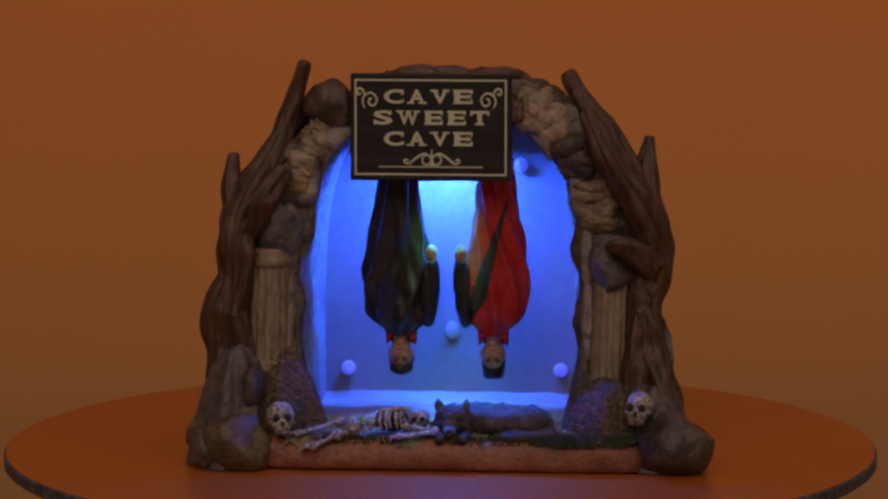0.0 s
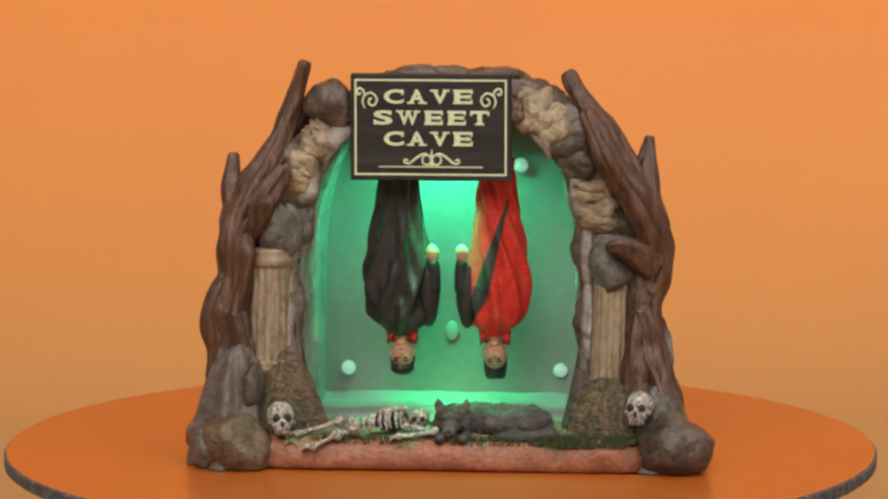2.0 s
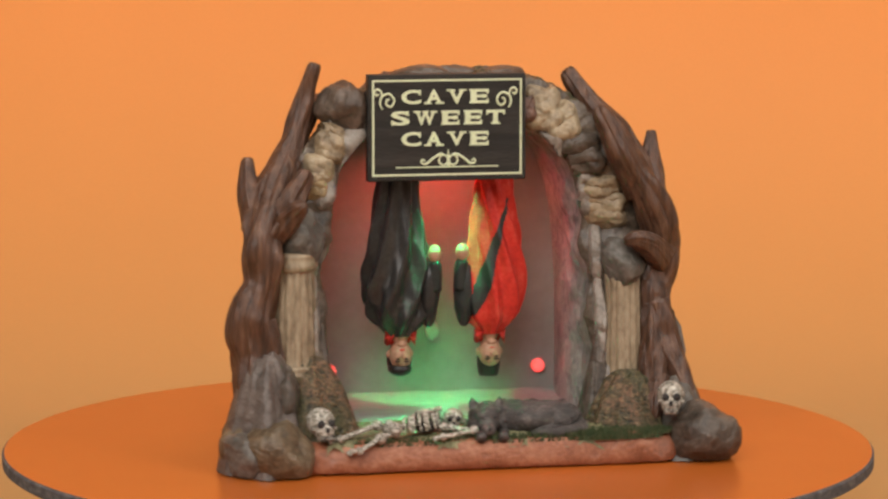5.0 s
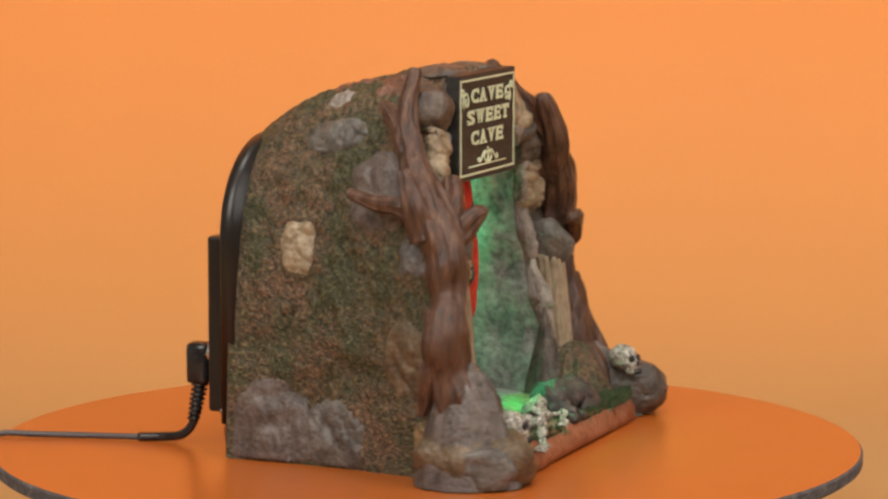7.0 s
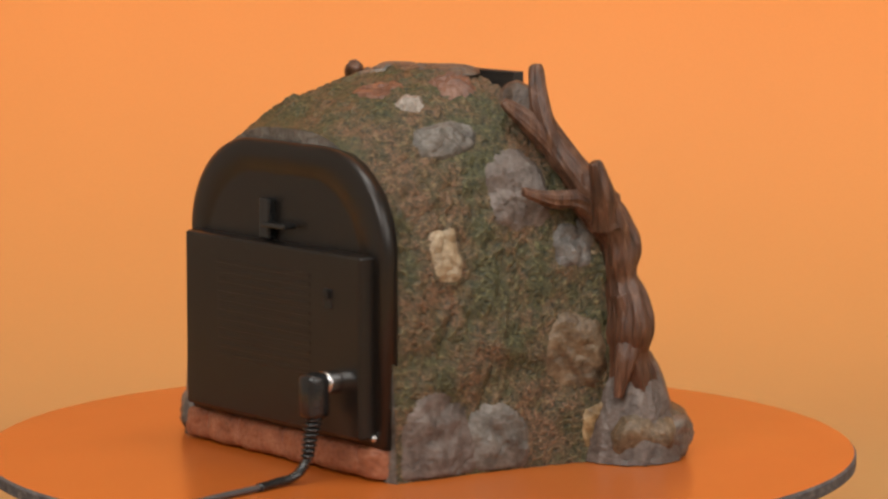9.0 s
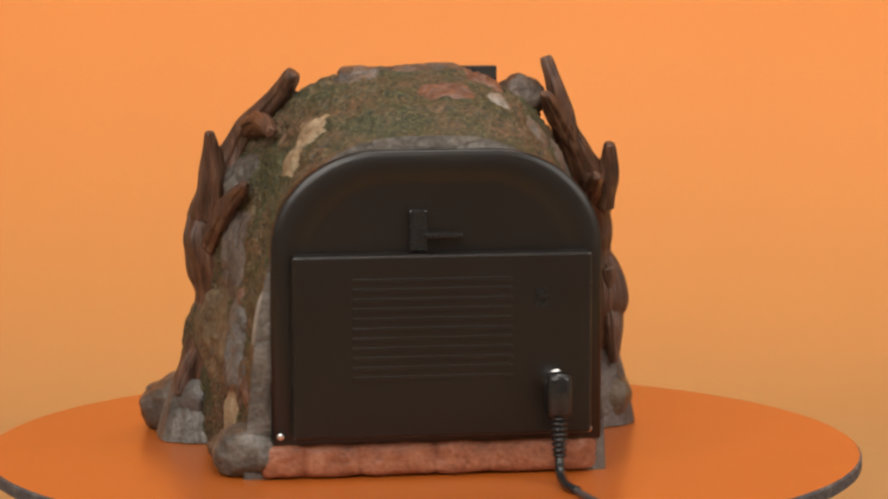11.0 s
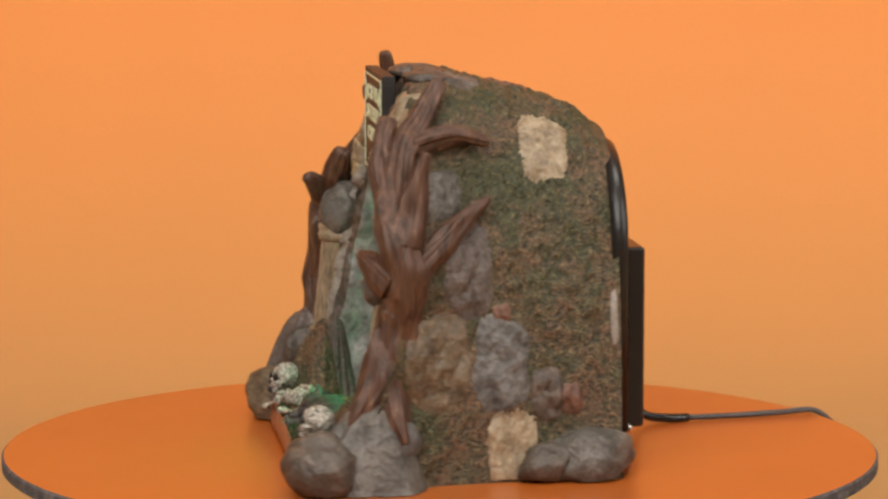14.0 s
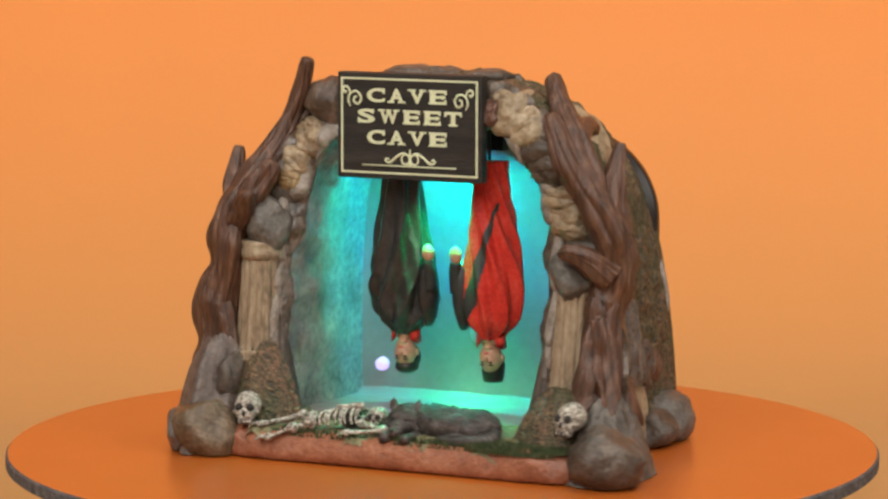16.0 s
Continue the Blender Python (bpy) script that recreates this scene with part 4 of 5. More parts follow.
def build_wolf(root):
    """A dark animal lying on the cave floor, one plain mesh with combed tufts of fur."""
    bm = bmesh.new()
    Z = 0.0115
    ball(bm, (0.0300, -0.0425, Z + 0.0050), (0.0165, 0.0092, 0.0068), 0, 4, 0.16, 170)
    ball(bm, (0.0400, -0.0430, Z + 0.0046), (0.0085, 0.0090, 0.0066), 0, 4, 0.12, 190)
    ball(bm, (0.0215, -0.0420, Z + 0.0058), (0.0080, 0.0078, 0.0062), 0, 4, 0.12, 190)
    # head on the forepaws: skull, brow, cheeks and muzzle
    ball(bm, (0.0122, -0.0450, Z + 0.0066), (0.0062, 0.0062, 0.0056), 0, 4, 0.10, 240)
    ball(bm, (0.0118, -0.0492, Z + 0.0044), (0.0048, 0.0044, 0.0036), 0, 3, 0.10, 300)
    ball(bm, (0.0114, -0.0530, Z + 0.0028), (0.0028, 0.0036, 0.0024), 0, 3, 0.06, 400)
    ball(bm, (0.0113, -0.0562, Z + 0.0036), (0.0010, 0.0008, 0.0008), 1, 2)
    for sx in (-1, 1):
        ball(bm, (0.0120 + sx * 0.0024, -0.0512, Z + 0.0072), (0.0007, 0.0006, 0.0004), 1, 2)
        ball(bm, (0.0120 + sx * 0.0050, -0.0470, Z + 0.0044), (0.0024, 0.0036, 0.0030), 0, 3, 0.15, 400)
        # ears: hollow in front, pointed
        ex = 0.0120 + sx * 0.0045
        tip = Vector((ex + sx * 0.0010, -0.0450, Z + 0.0143))
        base = [Vector((ex - 0.0022, -0.0462, Z + 0.0100)), Vector((ex, -0.0478, Z + 0.0096)), Vector((ex + 0.0022, -0.0462, Z + 0.0100)), Vector((ex, -0.0430, Z + 0.0104))]
        mid = [p.lerp(tip, 0.55) + (p - Vector((ex, -0.0455, p.z))) * 0.30 for p in base]
        mid[1] = mid[1] + Vector((0, 0.0014, 0))
        rows = [[bm.verts.new(p) for p in base], [bm.verts.new(p) for p in mid]]
        top = bm.verts.new(tip)
        for k in range(4):
            bm.faces.new((rows[0][k], rows[0][(k + 1) % 4], rows[1][(k + 1) % 4], rows[1][k]))
            bm.faces.new((rows[1][k], rows[1][(k + 1) % 4], top))
        tube(bm, [(0.0150 + sx * 0.0040, -0.0470, Z + 0.0010), (0.0130 + sx * 0.0042, -0.0530, Z + 0.0008), (0.0120 + sx * 0.0042, -0.0575, Z + 0.0006)], [0.0024, 0.0019, 0.0020], seg=10)
    tube(bm, [(0.0460, -0.0420, Z + 0.003), (0.0480, -0.0500, Z + 0.0014), (0.0380, -0.0535, Z + 0.001), (0.0280, -0.0530, Z + 0.001)], [0.0034, 0.0030, 0.0026, 0.0012], seg=10)
    tube(bm, [(0.0400, -0.0490, Z + 0.002), (0.0340, -0.0520, Z + 0.0014), (0.0300, -0.0530, Z + 0.0008)], [0.0034, 0.0024, 0.0018], seg=10)
    # tufts of fur lie back along the body
    bm.faces.ensure_lookup_table()
    rnd = random.Random(8)
    for f in bm.faces:
        f.normal_update()
    spots = [(f.calc_center_median(), f.normal.copy()) for f in bm.faces if f.material_index == 0]
    for c, n in rnd.sample(spots, min(1500, len(spots))):
        if c.z < Z - 0.001 or (c.y < -0.050 and c.x < 0.018):
            continue
        if n.dot(c - Vector((c.x, -0.044, Z))) < 0:
            n = -n
        comb = Vector((0.8, 0.15, -0.35)) + Vector((rnd.gauss(0, 0.25), rnd.gauss(0, 0.25), rnd.gauss(0, 0.2)))
        comb = (comb - n * comb.dot(n)).normalized()
        side = n.cross(comb) * rnd.uniform(0.0003, 0.0006)
        length = rnd.uniform(0.0014, 0.0030)
        q = [bm.verts.new(p) for p in (c - side, c + side, c + n * 0.0006 + comb * length * 0.3, c + comb * length + n * 0.0004)]
        for f in ((0, 2, 3), (2, 1, 3), (0, 1, 2)):
            bm.faces.new([q[i] for i in f])
    part("sleeping_wolf", bm, [fur, bone_dark], root, "dark grey wolf figure lying on the cave floor")


def build_hanging(root, name, x, y, red, label):
    """A cloaked figure that hangs head down; one plain mesh, its origin at the pivot above."""
    px, pz = x, 0.140
    bm = bmesh.new()
    cloak = 0
    prof = [(0.129, 0.0040, 0.0036), (0.124, 0.0066, 0.0048), (0.104, 0.0076, 0.0058), (0.092, 0.0092, 0.0068), (0.080, 0.0112, 0.0080), (0.070, 0.0128, 0.0088),
            (0.062, 0.0136, 0.0092), (0.056, 0.0133, 0.0090), (0.0510, 0.0120, 0.0084), (0.0480, 0.0098, 0.0074), (0.0455, 0.0066, 0.0058), (0.0430, 0.0046, 0.0046)]
    if red:
        prof = [(z, rx * 0.90, ry) for z, rx, ry in prof]
    zs = [q[0] for q in prof][::-1]
    rows, n = [], 180
    for i in range(141):
        z = 0.1120 + (0.0430 - 0.1120) * i / 140
        rx, ry = smooth_lookup(z, zs, [q[1] for q in prof][::-1]), smooth_lookup(z, zs, [q[2] for q in prof][::-1])
        row = []
        for k in range(n):
            a = 2 * math.pi * k / n
            wave = math.sin(4 * a + (z - 0.05) * (120 if red else -105) + 1.1 * math.sin(z * 60 + 0.5))
            g = 1.09 - 0.25 * abs(wave) ** 1.5 + 0.03 * math.sin(13 * a + z * 150 + 1) + 0.05 * noise.noise(Vector((math.cos(a) * 1.5, math.sin(a) * 1.5, z * 60)))
            lean = (-0.0016 if not red else 0.0012) * math.sin((z - 0.04) / 0.09 * math.pi)
            row.append((lean + rx * g * math.cos(a), ry * g * math.sin(a), z - pz))
        rows.append(row)
    vs = grid(bm, rows, closed_u=True, index=cloak)
    cap(bm, vs[0])
    cap(bm, vs[-1])
    if red:
        # a dark lining shows in a slanting gap of the robe
        for f in bm.faces:
            c = f.calc_center_median()
            z = c.z + pz
            line = -0.0062 + (z - 0.057) * 0.30
            half = 0.0006 + 0.0026 * min(1, max(0, (0.094 - z) / 0.032)) * min(1, max(0, (z - 0.0500 - 0.35 * (c.x - line)) / 0.006))
            if c.y < 0 and 0.050 < z < 0.096 and abs(c.x - line) < half:
                f.material_index = 1
    tube(bm, [(0, 0, 0.1105 - pz), (0, 0, 0.120 - pz), (0, 0, 0.1305 - pz)], [0.0007] * 3, seg=8, index=4)
    inward = 1 if not red else -1
    ball(bm, (inward * 0.0108, -0.0022, 0.0600 - pz), (0.0042, 0.0050, 0.0135), 0 if not red else 1, 3, 0.12, 200)
    tube(bm, [(inward * 0.0125, -0.004, 0.0610 - pz), (inward * 0.0128, -0.005, 0.0690 - pz), (inward * 0.0122, -0.0055, 0.0725 - pz)], [0.0030, 0.0026, 0.0022], seg=10, index=1)
    ball(bm, (inward * 0.0124, -0.0055, 0.0755 - pz), (0.0026, 0.0018, 0.0034), 2, 3, 0.1, 600)
    # collar: two flared points and a band behind the neck
    for sx in (-1, 1):
        q = [bm.verts.new(c) for c in ((sx * 0.0030, -0.0040, 0.0440 - pz), (sx * 0.0062, -0.0010, 0.0450 - pz), (sx * 0.0060, 0.0010, 0.0400 - pz), (sx * 0.0056, -0.0022, 0.0392 - pz),
                                       (sx * 0.0040, -0.0046, 0.0410 - pz), (sx * 0.0046, 0.0002, 0.0415 - pz))]
        for f in ((0, 1, 3, 4), (1, 2, 3), (0, 4, 5), (4, 3, 5), (3, 2, 5), (2, 1, 5), (1, 0, 5)):
            fc = bm.faces.new([q[i] for i in f])
            fc.material_index = 3
    ball(bm, (0, 0.0022, 0.0415 - pz), (0.0052, 0.0034, 0.0034), 3, 2)
    ball(bm, (0, -0.0002, 0.0425 - pz), (0.0034, 0.0036, 0.0030), 2, 2)
    # head, upside down
    ball(bm, (0, -0.0008, 0.0355 - pz), (0.0045, 0.0048, 0.0060), 2, 3)
    ball(bm, (0, -0.0056, 0.0356 - pz), (0.0008, 0.0012, 0.0014), 2, 2)
    for sx in (-1, 1):
        ball(bm, (sx * 0.0017, -0.0051, 0.0345 - pz), (0.0008, 0.0006, 0.0004), 4, 2)
        ball(bm, (sx * 0.0018, -0.0050, 0.0335 - pz), (0.0012, 0.0007, 0.0003), 4, 2)
        ball(bm, (sx * 0.0045, 0.0, 0.0358 - pz), (0.0008, 0.0012, 0.0016), 2, 2)
    ball(bm, (0, -0.0050, 0.0380 - pz), (0.0013, 0.0006, 0.0003), 3, 2)
    ball(bm, (0, -0.0036, 0.0402 - pz), (0.0022, 0.0016, 0.0012), 2, 2)
    if red:
        ball(bm, (0, 0.0010, 0.0325 - pz), (0.0047, 0.0045, 0.0042), 4, 3)
        rows = [[(r * math.cos(2 * math.pi * k / 20), 0.0008 + r * 0.9 * math.sin(2 * math.pi * k / 20), z - pz) for k in range(20)]
                for r, z in ((0.0044, 0.0335), (0.0046, 0.0305), (0.0041, 0.0275), (0.0037, 0.0262))]
        vs = grid(bm, rows, closed_u=True, index=4)
        cap(bm, vs[-1], 4)
    else:
        ball(bm, (0, 0.0012, 0.0335 - pz), (0.0050, 0.0047, 0.0058), 4, 3)
        ball(bm, (0, -0.0002, 0.0300 - pz), (0.0047, 0.0050, 0.0030), 4, 3)
    ob = part(name, bm, [cloak_red if red else cloak_black, robe_lining, skin_paint, cloak_red, hair_paint], root, label)
    ob.matrix_basis = pose(px, y, pz)
    return ob


# lenses in the rear wall: x, z, and how far above each the axis of its stand-in colour wheel lies
LENSES = ((-0.0355, 0.025, 0.0085), (0.0490, 0.025, 0.0085), (0.0330, 0.1065, -0.0085))


def build_lamp(root):
    """Light under the cave's roof: an added hood and foil drum in place of colour-changing LEDs, and a steady green
    light.
    """
    # hood added to let out only the drum's lowest sector
    bm = bmesh.new()
    x0, x1, y0, y1 = -0.022, 0.0285, 0.004, 0.0185
    box(bm, x0, x1, y0, y0 + 0.001, 0.1155, 0.131)
    box(bm, x0, x1, y1 - 0.001, y1, 0.1155, 0.131)
    box(bm, x0, x1, y0 + 0.001, y1 - 0.001, 0.130, 0.131)
    box(bm, x0, x0 + 0.001, y0 + 0.001, y1 - 0.001, 0.1155, 0.130)
    box(bm, x1 - 0.001, x1, y0 + 0.001, y1 - 0.001, 0.1155, 0.130)
    box(bm, x0 + 0.001, x1 - 0.001, y0 + 0.001, 0.0080, 0.1168, 0.1176)
    box(bm, x0 + 0.001, x1 - 0.001, 0.0145, y1 - 0.001, 0.1168, 0.1176)
    part("added_hood", bm, black_plastic, root, "dark hood under the cave roof, added to narrow the drum's light", smooth=False)
    # invented drum: its turn brings the next hue, where LEDs would change colour
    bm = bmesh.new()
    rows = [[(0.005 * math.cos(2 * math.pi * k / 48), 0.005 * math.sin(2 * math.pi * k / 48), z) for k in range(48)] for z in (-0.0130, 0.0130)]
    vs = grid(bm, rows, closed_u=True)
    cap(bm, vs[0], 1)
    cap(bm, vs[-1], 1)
    drum = part("standin_drum", bm, [standin_foil, black_plastic], root, "glowing drum with coloured foil, added in place of colour-changing LEDs")
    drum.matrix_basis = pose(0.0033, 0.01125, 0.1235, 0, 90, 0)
    bm = bmesh.new()
    ball(bm, (0.0065, -0.0045, 0.1225), (0.0020, 0.0020, 0.0020), 0, 3)
    part("green_led", bm, green_glow, root, "small glowing green light")
    # tube added to hold the green light to a narrow cone
    bm = bmesh.new()
    rows = [[(0.0065 + r * math.cos(2 * math.pi * k / 32), -0.0045 + r * math.sin(2 * math.pi * k / 32), z) for k in range(32)]
            for r, z in ((0.0037, 0.1117), (0.0043, 0.1117), (0.0043, 0.1255), (0.0005, 0.1255), (0.0005, 0.1248), (0.0037, 0.1248))]
    grid(bm, rows, closed_u=True, closed_v=True)
    part("added_collar", bm, black_plastic, root, "black tube added round the green light to narrow its cone")
    bm = bmesh.new()
    tube(bm, [(-0.036, 0, 0.1300), (0.0, 0, 0.1300), (0.046, 0, 0.1300)], [0.0016] * 3, seg=10)
    part("hanging_rod", bm, black_plastic, root, "black rod from which the figures hang")
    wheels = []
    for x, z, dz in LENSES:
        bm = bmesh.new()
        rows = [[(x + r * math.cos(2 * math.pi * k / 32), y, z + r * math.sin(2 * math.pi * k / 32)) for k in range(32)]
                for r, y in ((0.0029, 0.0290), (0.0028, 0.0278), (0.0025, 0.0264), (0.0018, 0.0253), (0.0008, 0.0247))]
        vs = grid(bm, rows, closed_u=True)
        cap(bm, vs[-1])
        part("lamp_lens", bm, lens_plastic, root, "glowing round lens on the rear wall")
        # added wheel, turned where a colour-changing LED would sit
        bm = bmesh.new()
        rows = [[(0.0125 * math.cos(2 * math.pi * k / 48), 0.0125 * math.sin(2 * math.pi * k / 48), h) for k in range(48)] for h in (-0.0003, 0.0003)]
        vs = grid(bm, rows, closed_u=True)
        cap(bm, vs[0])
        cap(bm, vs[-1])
        wheel = part("standin_wheel", bm, standin_hues, root, "glowing colour wheel behind a lens, added in place of an LED", smooth=False)
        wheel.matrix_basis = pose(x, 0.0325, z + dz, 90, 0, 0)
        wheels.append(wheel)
    bm = bmesh.new()
    ball(bm, (0.0060, 0.0284, 0.0402), (0.0028, 0.0008, 0.0041), 0, 3)
    part("pale_spot", bm, pale_oval, root, "pale flat oval on the rear wall")
    return drum, wheels


def build_back(root):
    """Black plastic rear panel with its battery cover, latch, switch and vents."""
    def arch(w, z0, z1, r, n=24):
        pts = [(-w, z0), (-w, z1 - r)]
        pts += [(-w + r - r * math.cos(math.pi / 2 * k / n), z1 - r + r * math.sin(math.pi / 2 * k / n) * 0.92) for k in range(1, n + 1)]
        pts += [(-x, z) for x, z in pts[::-1]]
        return pts
    bm = bmesh.new()
    rows = []
    for inset, y in ((0.0, 0.0590), (0.0, 0.0642), (0.0007, 0.0650), (0.0024, 0.0656), (0.0100, 0.0660), (0.0104, 0.0657), (0.0130, 0.0657)):
        rows.append([(0.0075 + x * (1 - inset / 0.062), y, max(z - inset, 0.0125 + inset * 0.4)) for x, z in arch(0.0616, 0.0125, 0.1245, 0.040)])
    vs = grid(bm, rows, closed_u=True)
    cap(bm, vs[0])
    cap(bm, vs[-1])
    panel = part("rear_panel", bm, black_plastic, root, "black plastic arched rear panel")
    bm = bmesh.new()
    box(bm, XC - 0.0580, XC + 0.0530, 0.0610, 0.0727, 0.0160, 0.0838, bevel=0.0012)
    cover = part("battery_cover", bm, black_plastic, panel, "black plastic box cover with a latch", smooth=False)
    bm = bmesh.new()
    box(bm, 0.0118, 0.0186, 0.0640, 0.0690, 0.0842, 0.0998, bevel=0.0008)
    box(bm, -0.0010, 0.0130, 0.0650, 0.0716, 0.0893, 0.0912, bevel=0.0005)
    part("latch", bm, black_rubber, panel, "small black latch with a finger bar", smooth=False)
    bm = bmesh.new()
    box(bm, -0.0325, -0.0275, 0.0723, 0.0731, 0.0630, 0.0705, bevel=0.0002)
    box(bm, -0.0315, -0.0285, 0.0727, 0.0742, 0.0668, 0.0700, bevel=0.0003)
    part("switch", bm, black_rubber, cover, "small black slide switch", smooth=False)
    for k in range(11):
        bm = bmesh.new()
        z = 0.0372 + 0.0036 * k
        box(bm, -0.0190, 0.0400, 0.0722, 0.07295, z, z + 0.0019, bevel=0.0002)
        part("vent_rib", bm, black_plastic, cover, smooth=False)
    for x in (-0.049, 0.066):
        bm = bmesh.new()
        ball(bm, (x, 0.0665, 0.0165), (0.0016, 0.0010, 0.0016), 0, 2)
        part("screw", bm, steel, panel, "small metal screw")


def build_bricks(root):
    """A moulded course of worn red bricks under the rear panel, rounded at its outer end."""
    x = -0.0535
    for n, w in enumerate((0.0150, 0.0265, 0.0205, 0.0285, 0.0205, 0.0140)):
        bm = bmesh.new()
        r = bmesh.ops.create_icosphere(bm, subdivisions=4, radius=1.0)
        for v in r["verts"]:
            d = v.co.copy()
            k = (abs(d.x) ** 9 + abs(d.y) ** 5 + abs(d.z) ** 5) ** (-1 / 6)
            q = Vector((x + w / 2 + d.x * k * (w / 2 + 0.0004), 0.0590 + d.y * k * 0.0080, 0.0070 + d.z * k * 0.0068))
            q += d * (0.0010 * noise.noise(q * 130 + Vector((n, 0, 0))) + 0.0005 * noise.noise(q * 420))
            q.y -= 0.0045 * max(0.0, (-0.0445 - q.x) / 0.009) ** 2
            q.z = max(q.z, 0.0006)
            v.co = q
        part("brick", bm, brick_red, root)
        x += w


def build_grass(root):
    """Flocked tufts at the foot of the rocks and before the wolf."""
    bm = bmesh.new()
    rnd = random.Random(5)
    for cx, cy, rx, ry, n in ((0.060, -0.0535, 0.022, 0.0055, 1900), (0.028, -0.0550, 0.022, 0.0025, 260), (-0.020, -0.0555, 0.020, 0.002, 160),
                              (-0.058, -0.050, 0.010, 0.004, 160), (0.052, -0.046, 0.008, 0.006, 160)):
        for _ in range(n):
            a, r = rnd.uniform(0, 6.283), math.sqrt(rnd.random())
            x, y = cx + rx * r * math.cos(a), cy + ry * r * math.sin(a)
            h, t = rnd.uniform(0.0012, 0.0032), rnd.uniform(0, 6.283)
            dx, dy = 0.0004 * math.cos(t), 0.0004 * math.sin(t)
            z = 0.0112 if y > -0.0565 else 0.0100
            top = (x + rnd.uniform(-0.0012, 0.0012), y + rnd.uniform(-0.0012, 0.0012), z + h)
            q = [bm.verts.new(c) for c in ((x - dx, y - dy, z), (x + dx, y + dy, z), (x + dy, y - dx, z), top)]
            for f in ((0, 1, 3), (1, 2, 3), (2, 0, 3)):
                bm.faces.new([q[i] for i in f])
    tagged(part("grass", bm, grass_flock, root, "dark green flocked grass tufts", smooth=False), kind="stuff")


def build_cord():
    """The black angled plug in the rear cover, and its lead over the disc."""
    root = tagged(new("power_cord"), "black angled plug with thin lead lying over the orange disc", "power cord")
    bm = bmesh.new()
    tube(bm, [(-0.0345, 0.0725, 0.0365), (-0.0345, 0.0815, 0.0365), (-0.0345, 0.0860, 0.0365)], [0.0036, 0.0042, 0.0040], seg=18)
    box(bm, -0.0390, -0.0300, 0.0780, 0.0875, 0.0240, 0.0405, bevel=0.0022)
    part("plug", bm, black_rubber, root, "glossy black right-angle plug")
    # barrel made wide and bright in place of the black plug's highlights
    bm = bmesh.new()
    tube(bm, [(-0.0345, 0.0722, 0.0365), (-0.0345, 0.0785, 0.0365)], [0.0043, 0.0043], seg=18)
    part("barrel", bm, steel, root, "bright metal barrel, widened to stand for highlights on the plug")
    bm = bmesh.new()
    tube(bm, [(-0.0345, 0.0830, 0.0240), (-0.0345, 0.0855, 0.0100)], [0.0020, 0.0020], seg=12)
    sleeve = part("strain_relief", bm, black_rubber, root, "ribbed black strain relief")
    for k in range(8):
        bm = bmesh.new()
        z = 0.0235 - 0.0019 * k
        rows = [[(-0.0345 + r * math.cos(2 * math.pi * j / 16), 0.0830 + 0.0004 * k + r * math.sin(2 * math.pi * j / 16), z + dz) for j in range(16)]
                for r, dz in ((0.0018, 0.0010), (0.0034 - 0.00012 * k, 0.0006), (0.0034 - 0.00012 * k, -0.0002), (0.0018, -0.0007))]
        vs = grid(bm, rows, closed_u=True)
        cap(bm, vs[0])
        cap(bm, vs[-1])
        part("ring", bm, black_rubber, sleeve)
    bm = bmesh.new()
    tube(bm, [(-0.0345, 0.0850, 0.0120), (-0.0343, 0.0870, 0.0070), (-0.0340, 0.0920, 0.0030), (-0.0345, 0.1020, 0.0018), (-0.0365, 0.1090, 0.0016)],
         [0.0018] * 5, seg=10)
    part("lead", bm, black_rubber, root)
    bm = bmesh.new()
    tube(bm, [(-0.0360, 0.1075, 0.0016), (-0.0400, 0.1300, 0.0014), (-0.0450, 0.1500, 0.0014), (-0.0490, 0.1640, 0.0013), (-0.0510, 0.1720, -0.0040)],
         [0.0012, 0.0012, 0.0012, 0.0012, 0.0012], seg=10)
    part("lead", bm, grey_cable, root, "thin grey sleeved lead")
    return root


build_room()
build_backdrop()
disc = build_disc()
cave = tagged(new("cave_figurine"), "painted resin cave figurine with trees, rocks, lit mouth and hanging figures", "figurine")
build_shell(cave)
build_trees(cave)
build_column(cave, -0.0588, -0.0325, 0.0360, -0.0582, -0.0295, 0.0770, 0.0081, True)
build_column(cave, 0.0702, -0.0265, 0.0275, 0.0710, -0.0225, 0.0680, 0.0072, False)
build_sign(cave)
standin_drum, standin_wheels = build_lamp(cave)
build_back(cave)
dark_figure = build_hanging(cave, "hanging_figure", -0.0115, 0.0, False, "black-cloaked figure hanging head down from the cave roof")
red_figure = build_hanging(cave, "hanging_figure", 0.0245, 0.0, True, "red-robed figure hanging head down from the cave roof")
build_skeleton(cave)
build_wolf(cave)
build_skull(cave, -0.0520, -0.0530, 0.0185, 1.0, 14)
build_skull(cave, 0.0823, -0.0520, 0.0240, 1.0, -14)
cord = build_cord()
build_rocks(cave)
build_bricks(cave)
build_grass(cave)


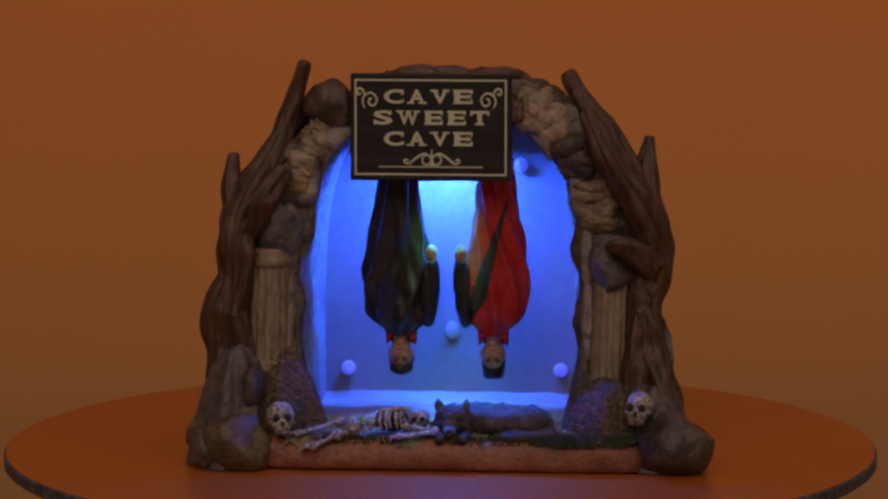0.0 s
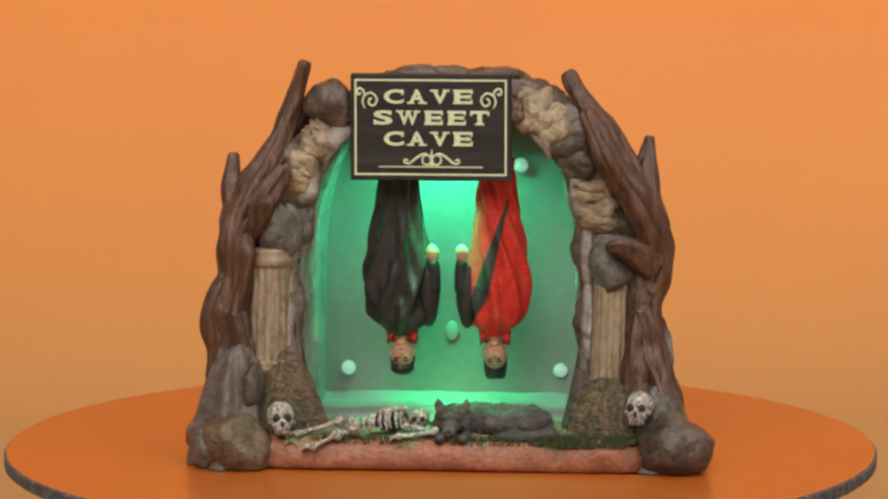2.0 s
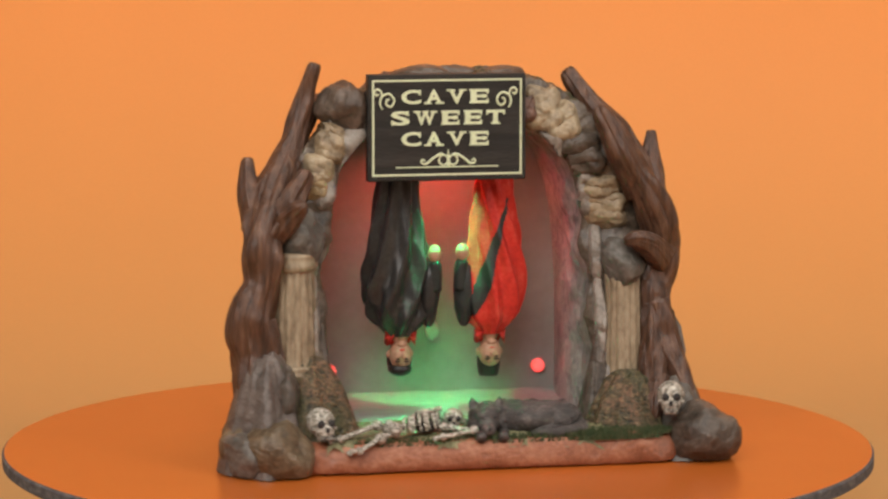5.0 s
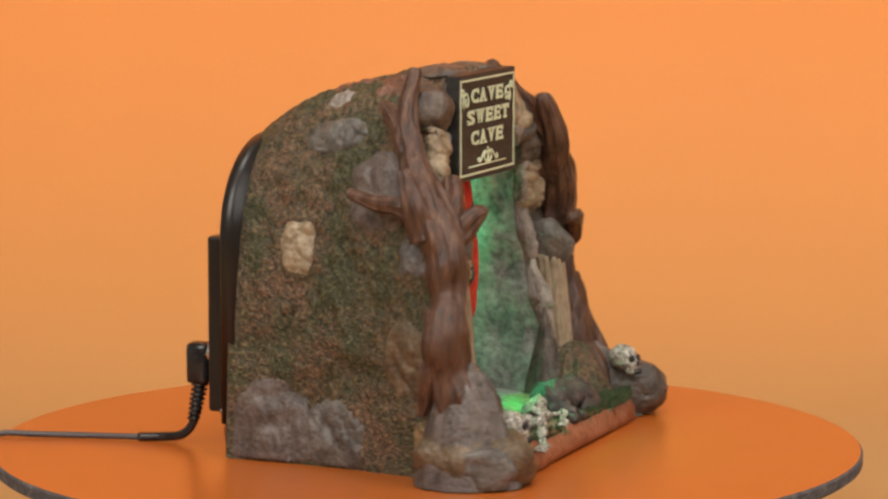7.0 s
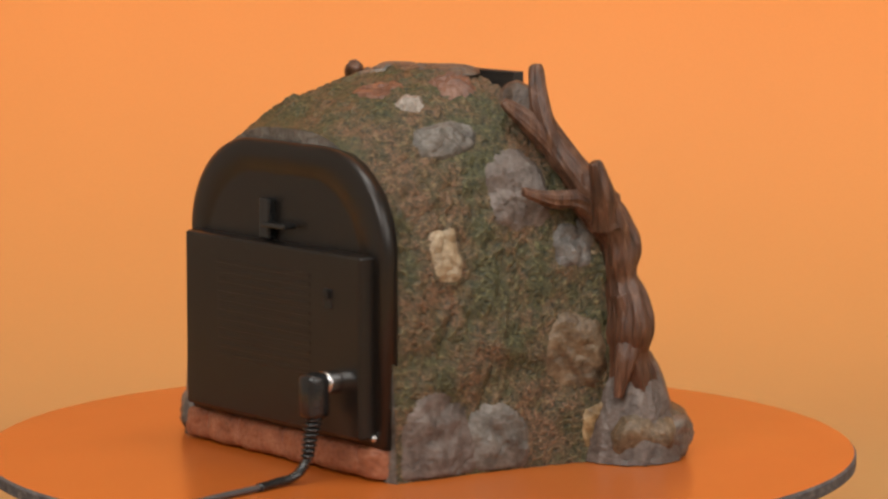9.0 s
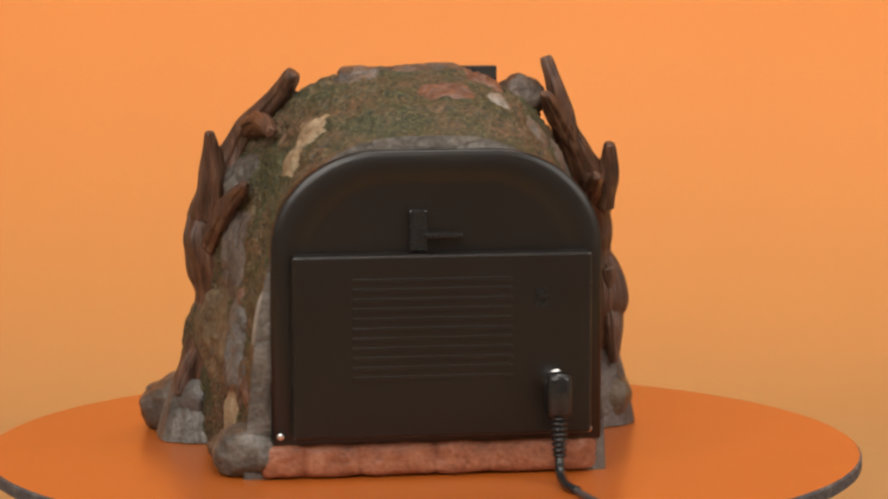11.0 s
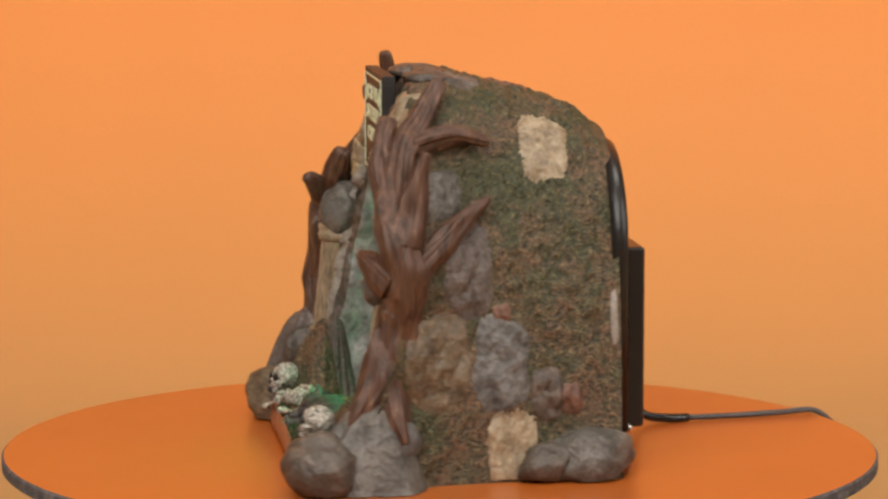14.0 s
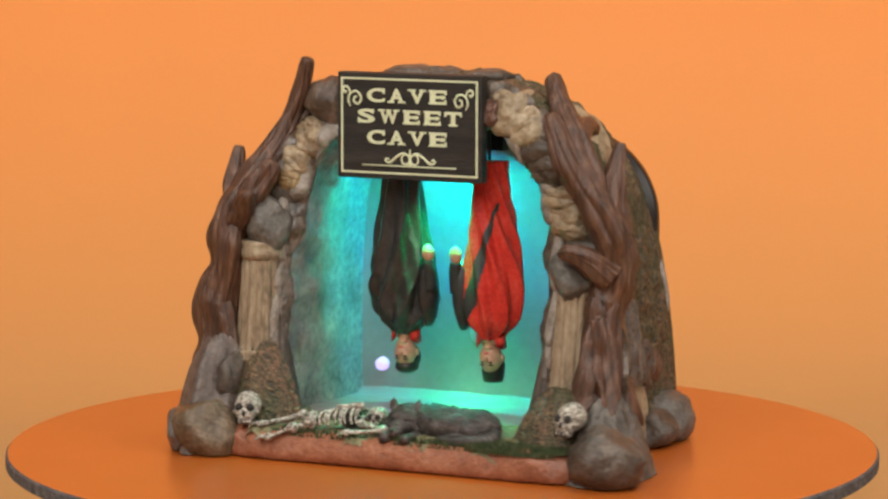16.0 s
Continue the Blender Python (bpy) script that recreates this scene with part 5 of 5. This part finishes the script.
# ---------- movement ----------
def motions():
    """The disc and all on it turn about the axis; the figures sway; the stand-in drum and wheels turn to another
    colour.
    """
    turn = [(0, -5.0), (4.2, -5.0), (4.35, -4.6), (4.5, -2.8), (4.7, 2.6), (5.0, 11.2), (5.2, 17.6), (5.5, 26.2), (6.5, 54.2), (7.5, 82.6), (8.0, 97.4), (8.5, 113.0),
            (9.0, 128.8), (9.2, 135.6), (10.3, 168.6), (11.5, 203.0), (12.0, 217.5), (12.5, 232.6), (13.0, 247.4), (13.5, 262.3), (14.0, 276.9),
            (14.5, 291.6), (15.0, 306.1), (15.5, 320.2), (16.0, 333.8)]
    rows = [(t, pose(0, 0, 0, 0, 0, a)) for t, a in turn]
    for thing in (disc, cave, cord):
        walk(thing, rows)
    times = [0.25 * k for k in range(65)]
    sway = [math.cos(2 * math.pi * (t - 3.65) / 2.1) for t in times]
    walk(dark_figure, [(t, pose(-0.0115, 0, 0.140, 0, -0.75 * s, 0)) for t, s in zip(times, sway)])
    walk(red_figure, [(t, pose(0.0245, 0, 0.140, 0, -1.25 * s, 0)) for t, s in zip(times, sway)])
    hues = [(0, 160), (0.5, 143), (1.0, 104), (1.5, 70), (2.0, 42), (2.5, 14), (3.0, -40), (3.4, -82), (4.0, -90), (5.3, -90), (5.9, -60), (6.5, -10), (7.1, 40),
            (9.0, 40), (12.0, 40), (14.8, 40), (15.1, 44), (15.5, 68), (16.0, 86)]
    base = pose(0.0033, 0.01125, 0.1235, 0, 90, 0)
    walk(standin_drum, [(t, base @ pose(0, 0, 0, 0, 0, a)) for t, a in hues])
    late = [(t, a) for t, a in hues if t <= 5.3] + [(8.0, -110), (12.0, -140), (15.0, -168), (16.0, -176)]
    for k, (wheel, (x, z, dz)) in enumerate(zip(standin_wheels, LENSES)):
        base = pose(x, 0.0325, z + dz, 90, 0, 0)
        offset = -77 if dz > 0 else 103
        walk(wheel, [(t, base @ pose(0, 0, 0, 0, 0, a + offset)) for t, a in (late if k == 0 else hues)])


motions()
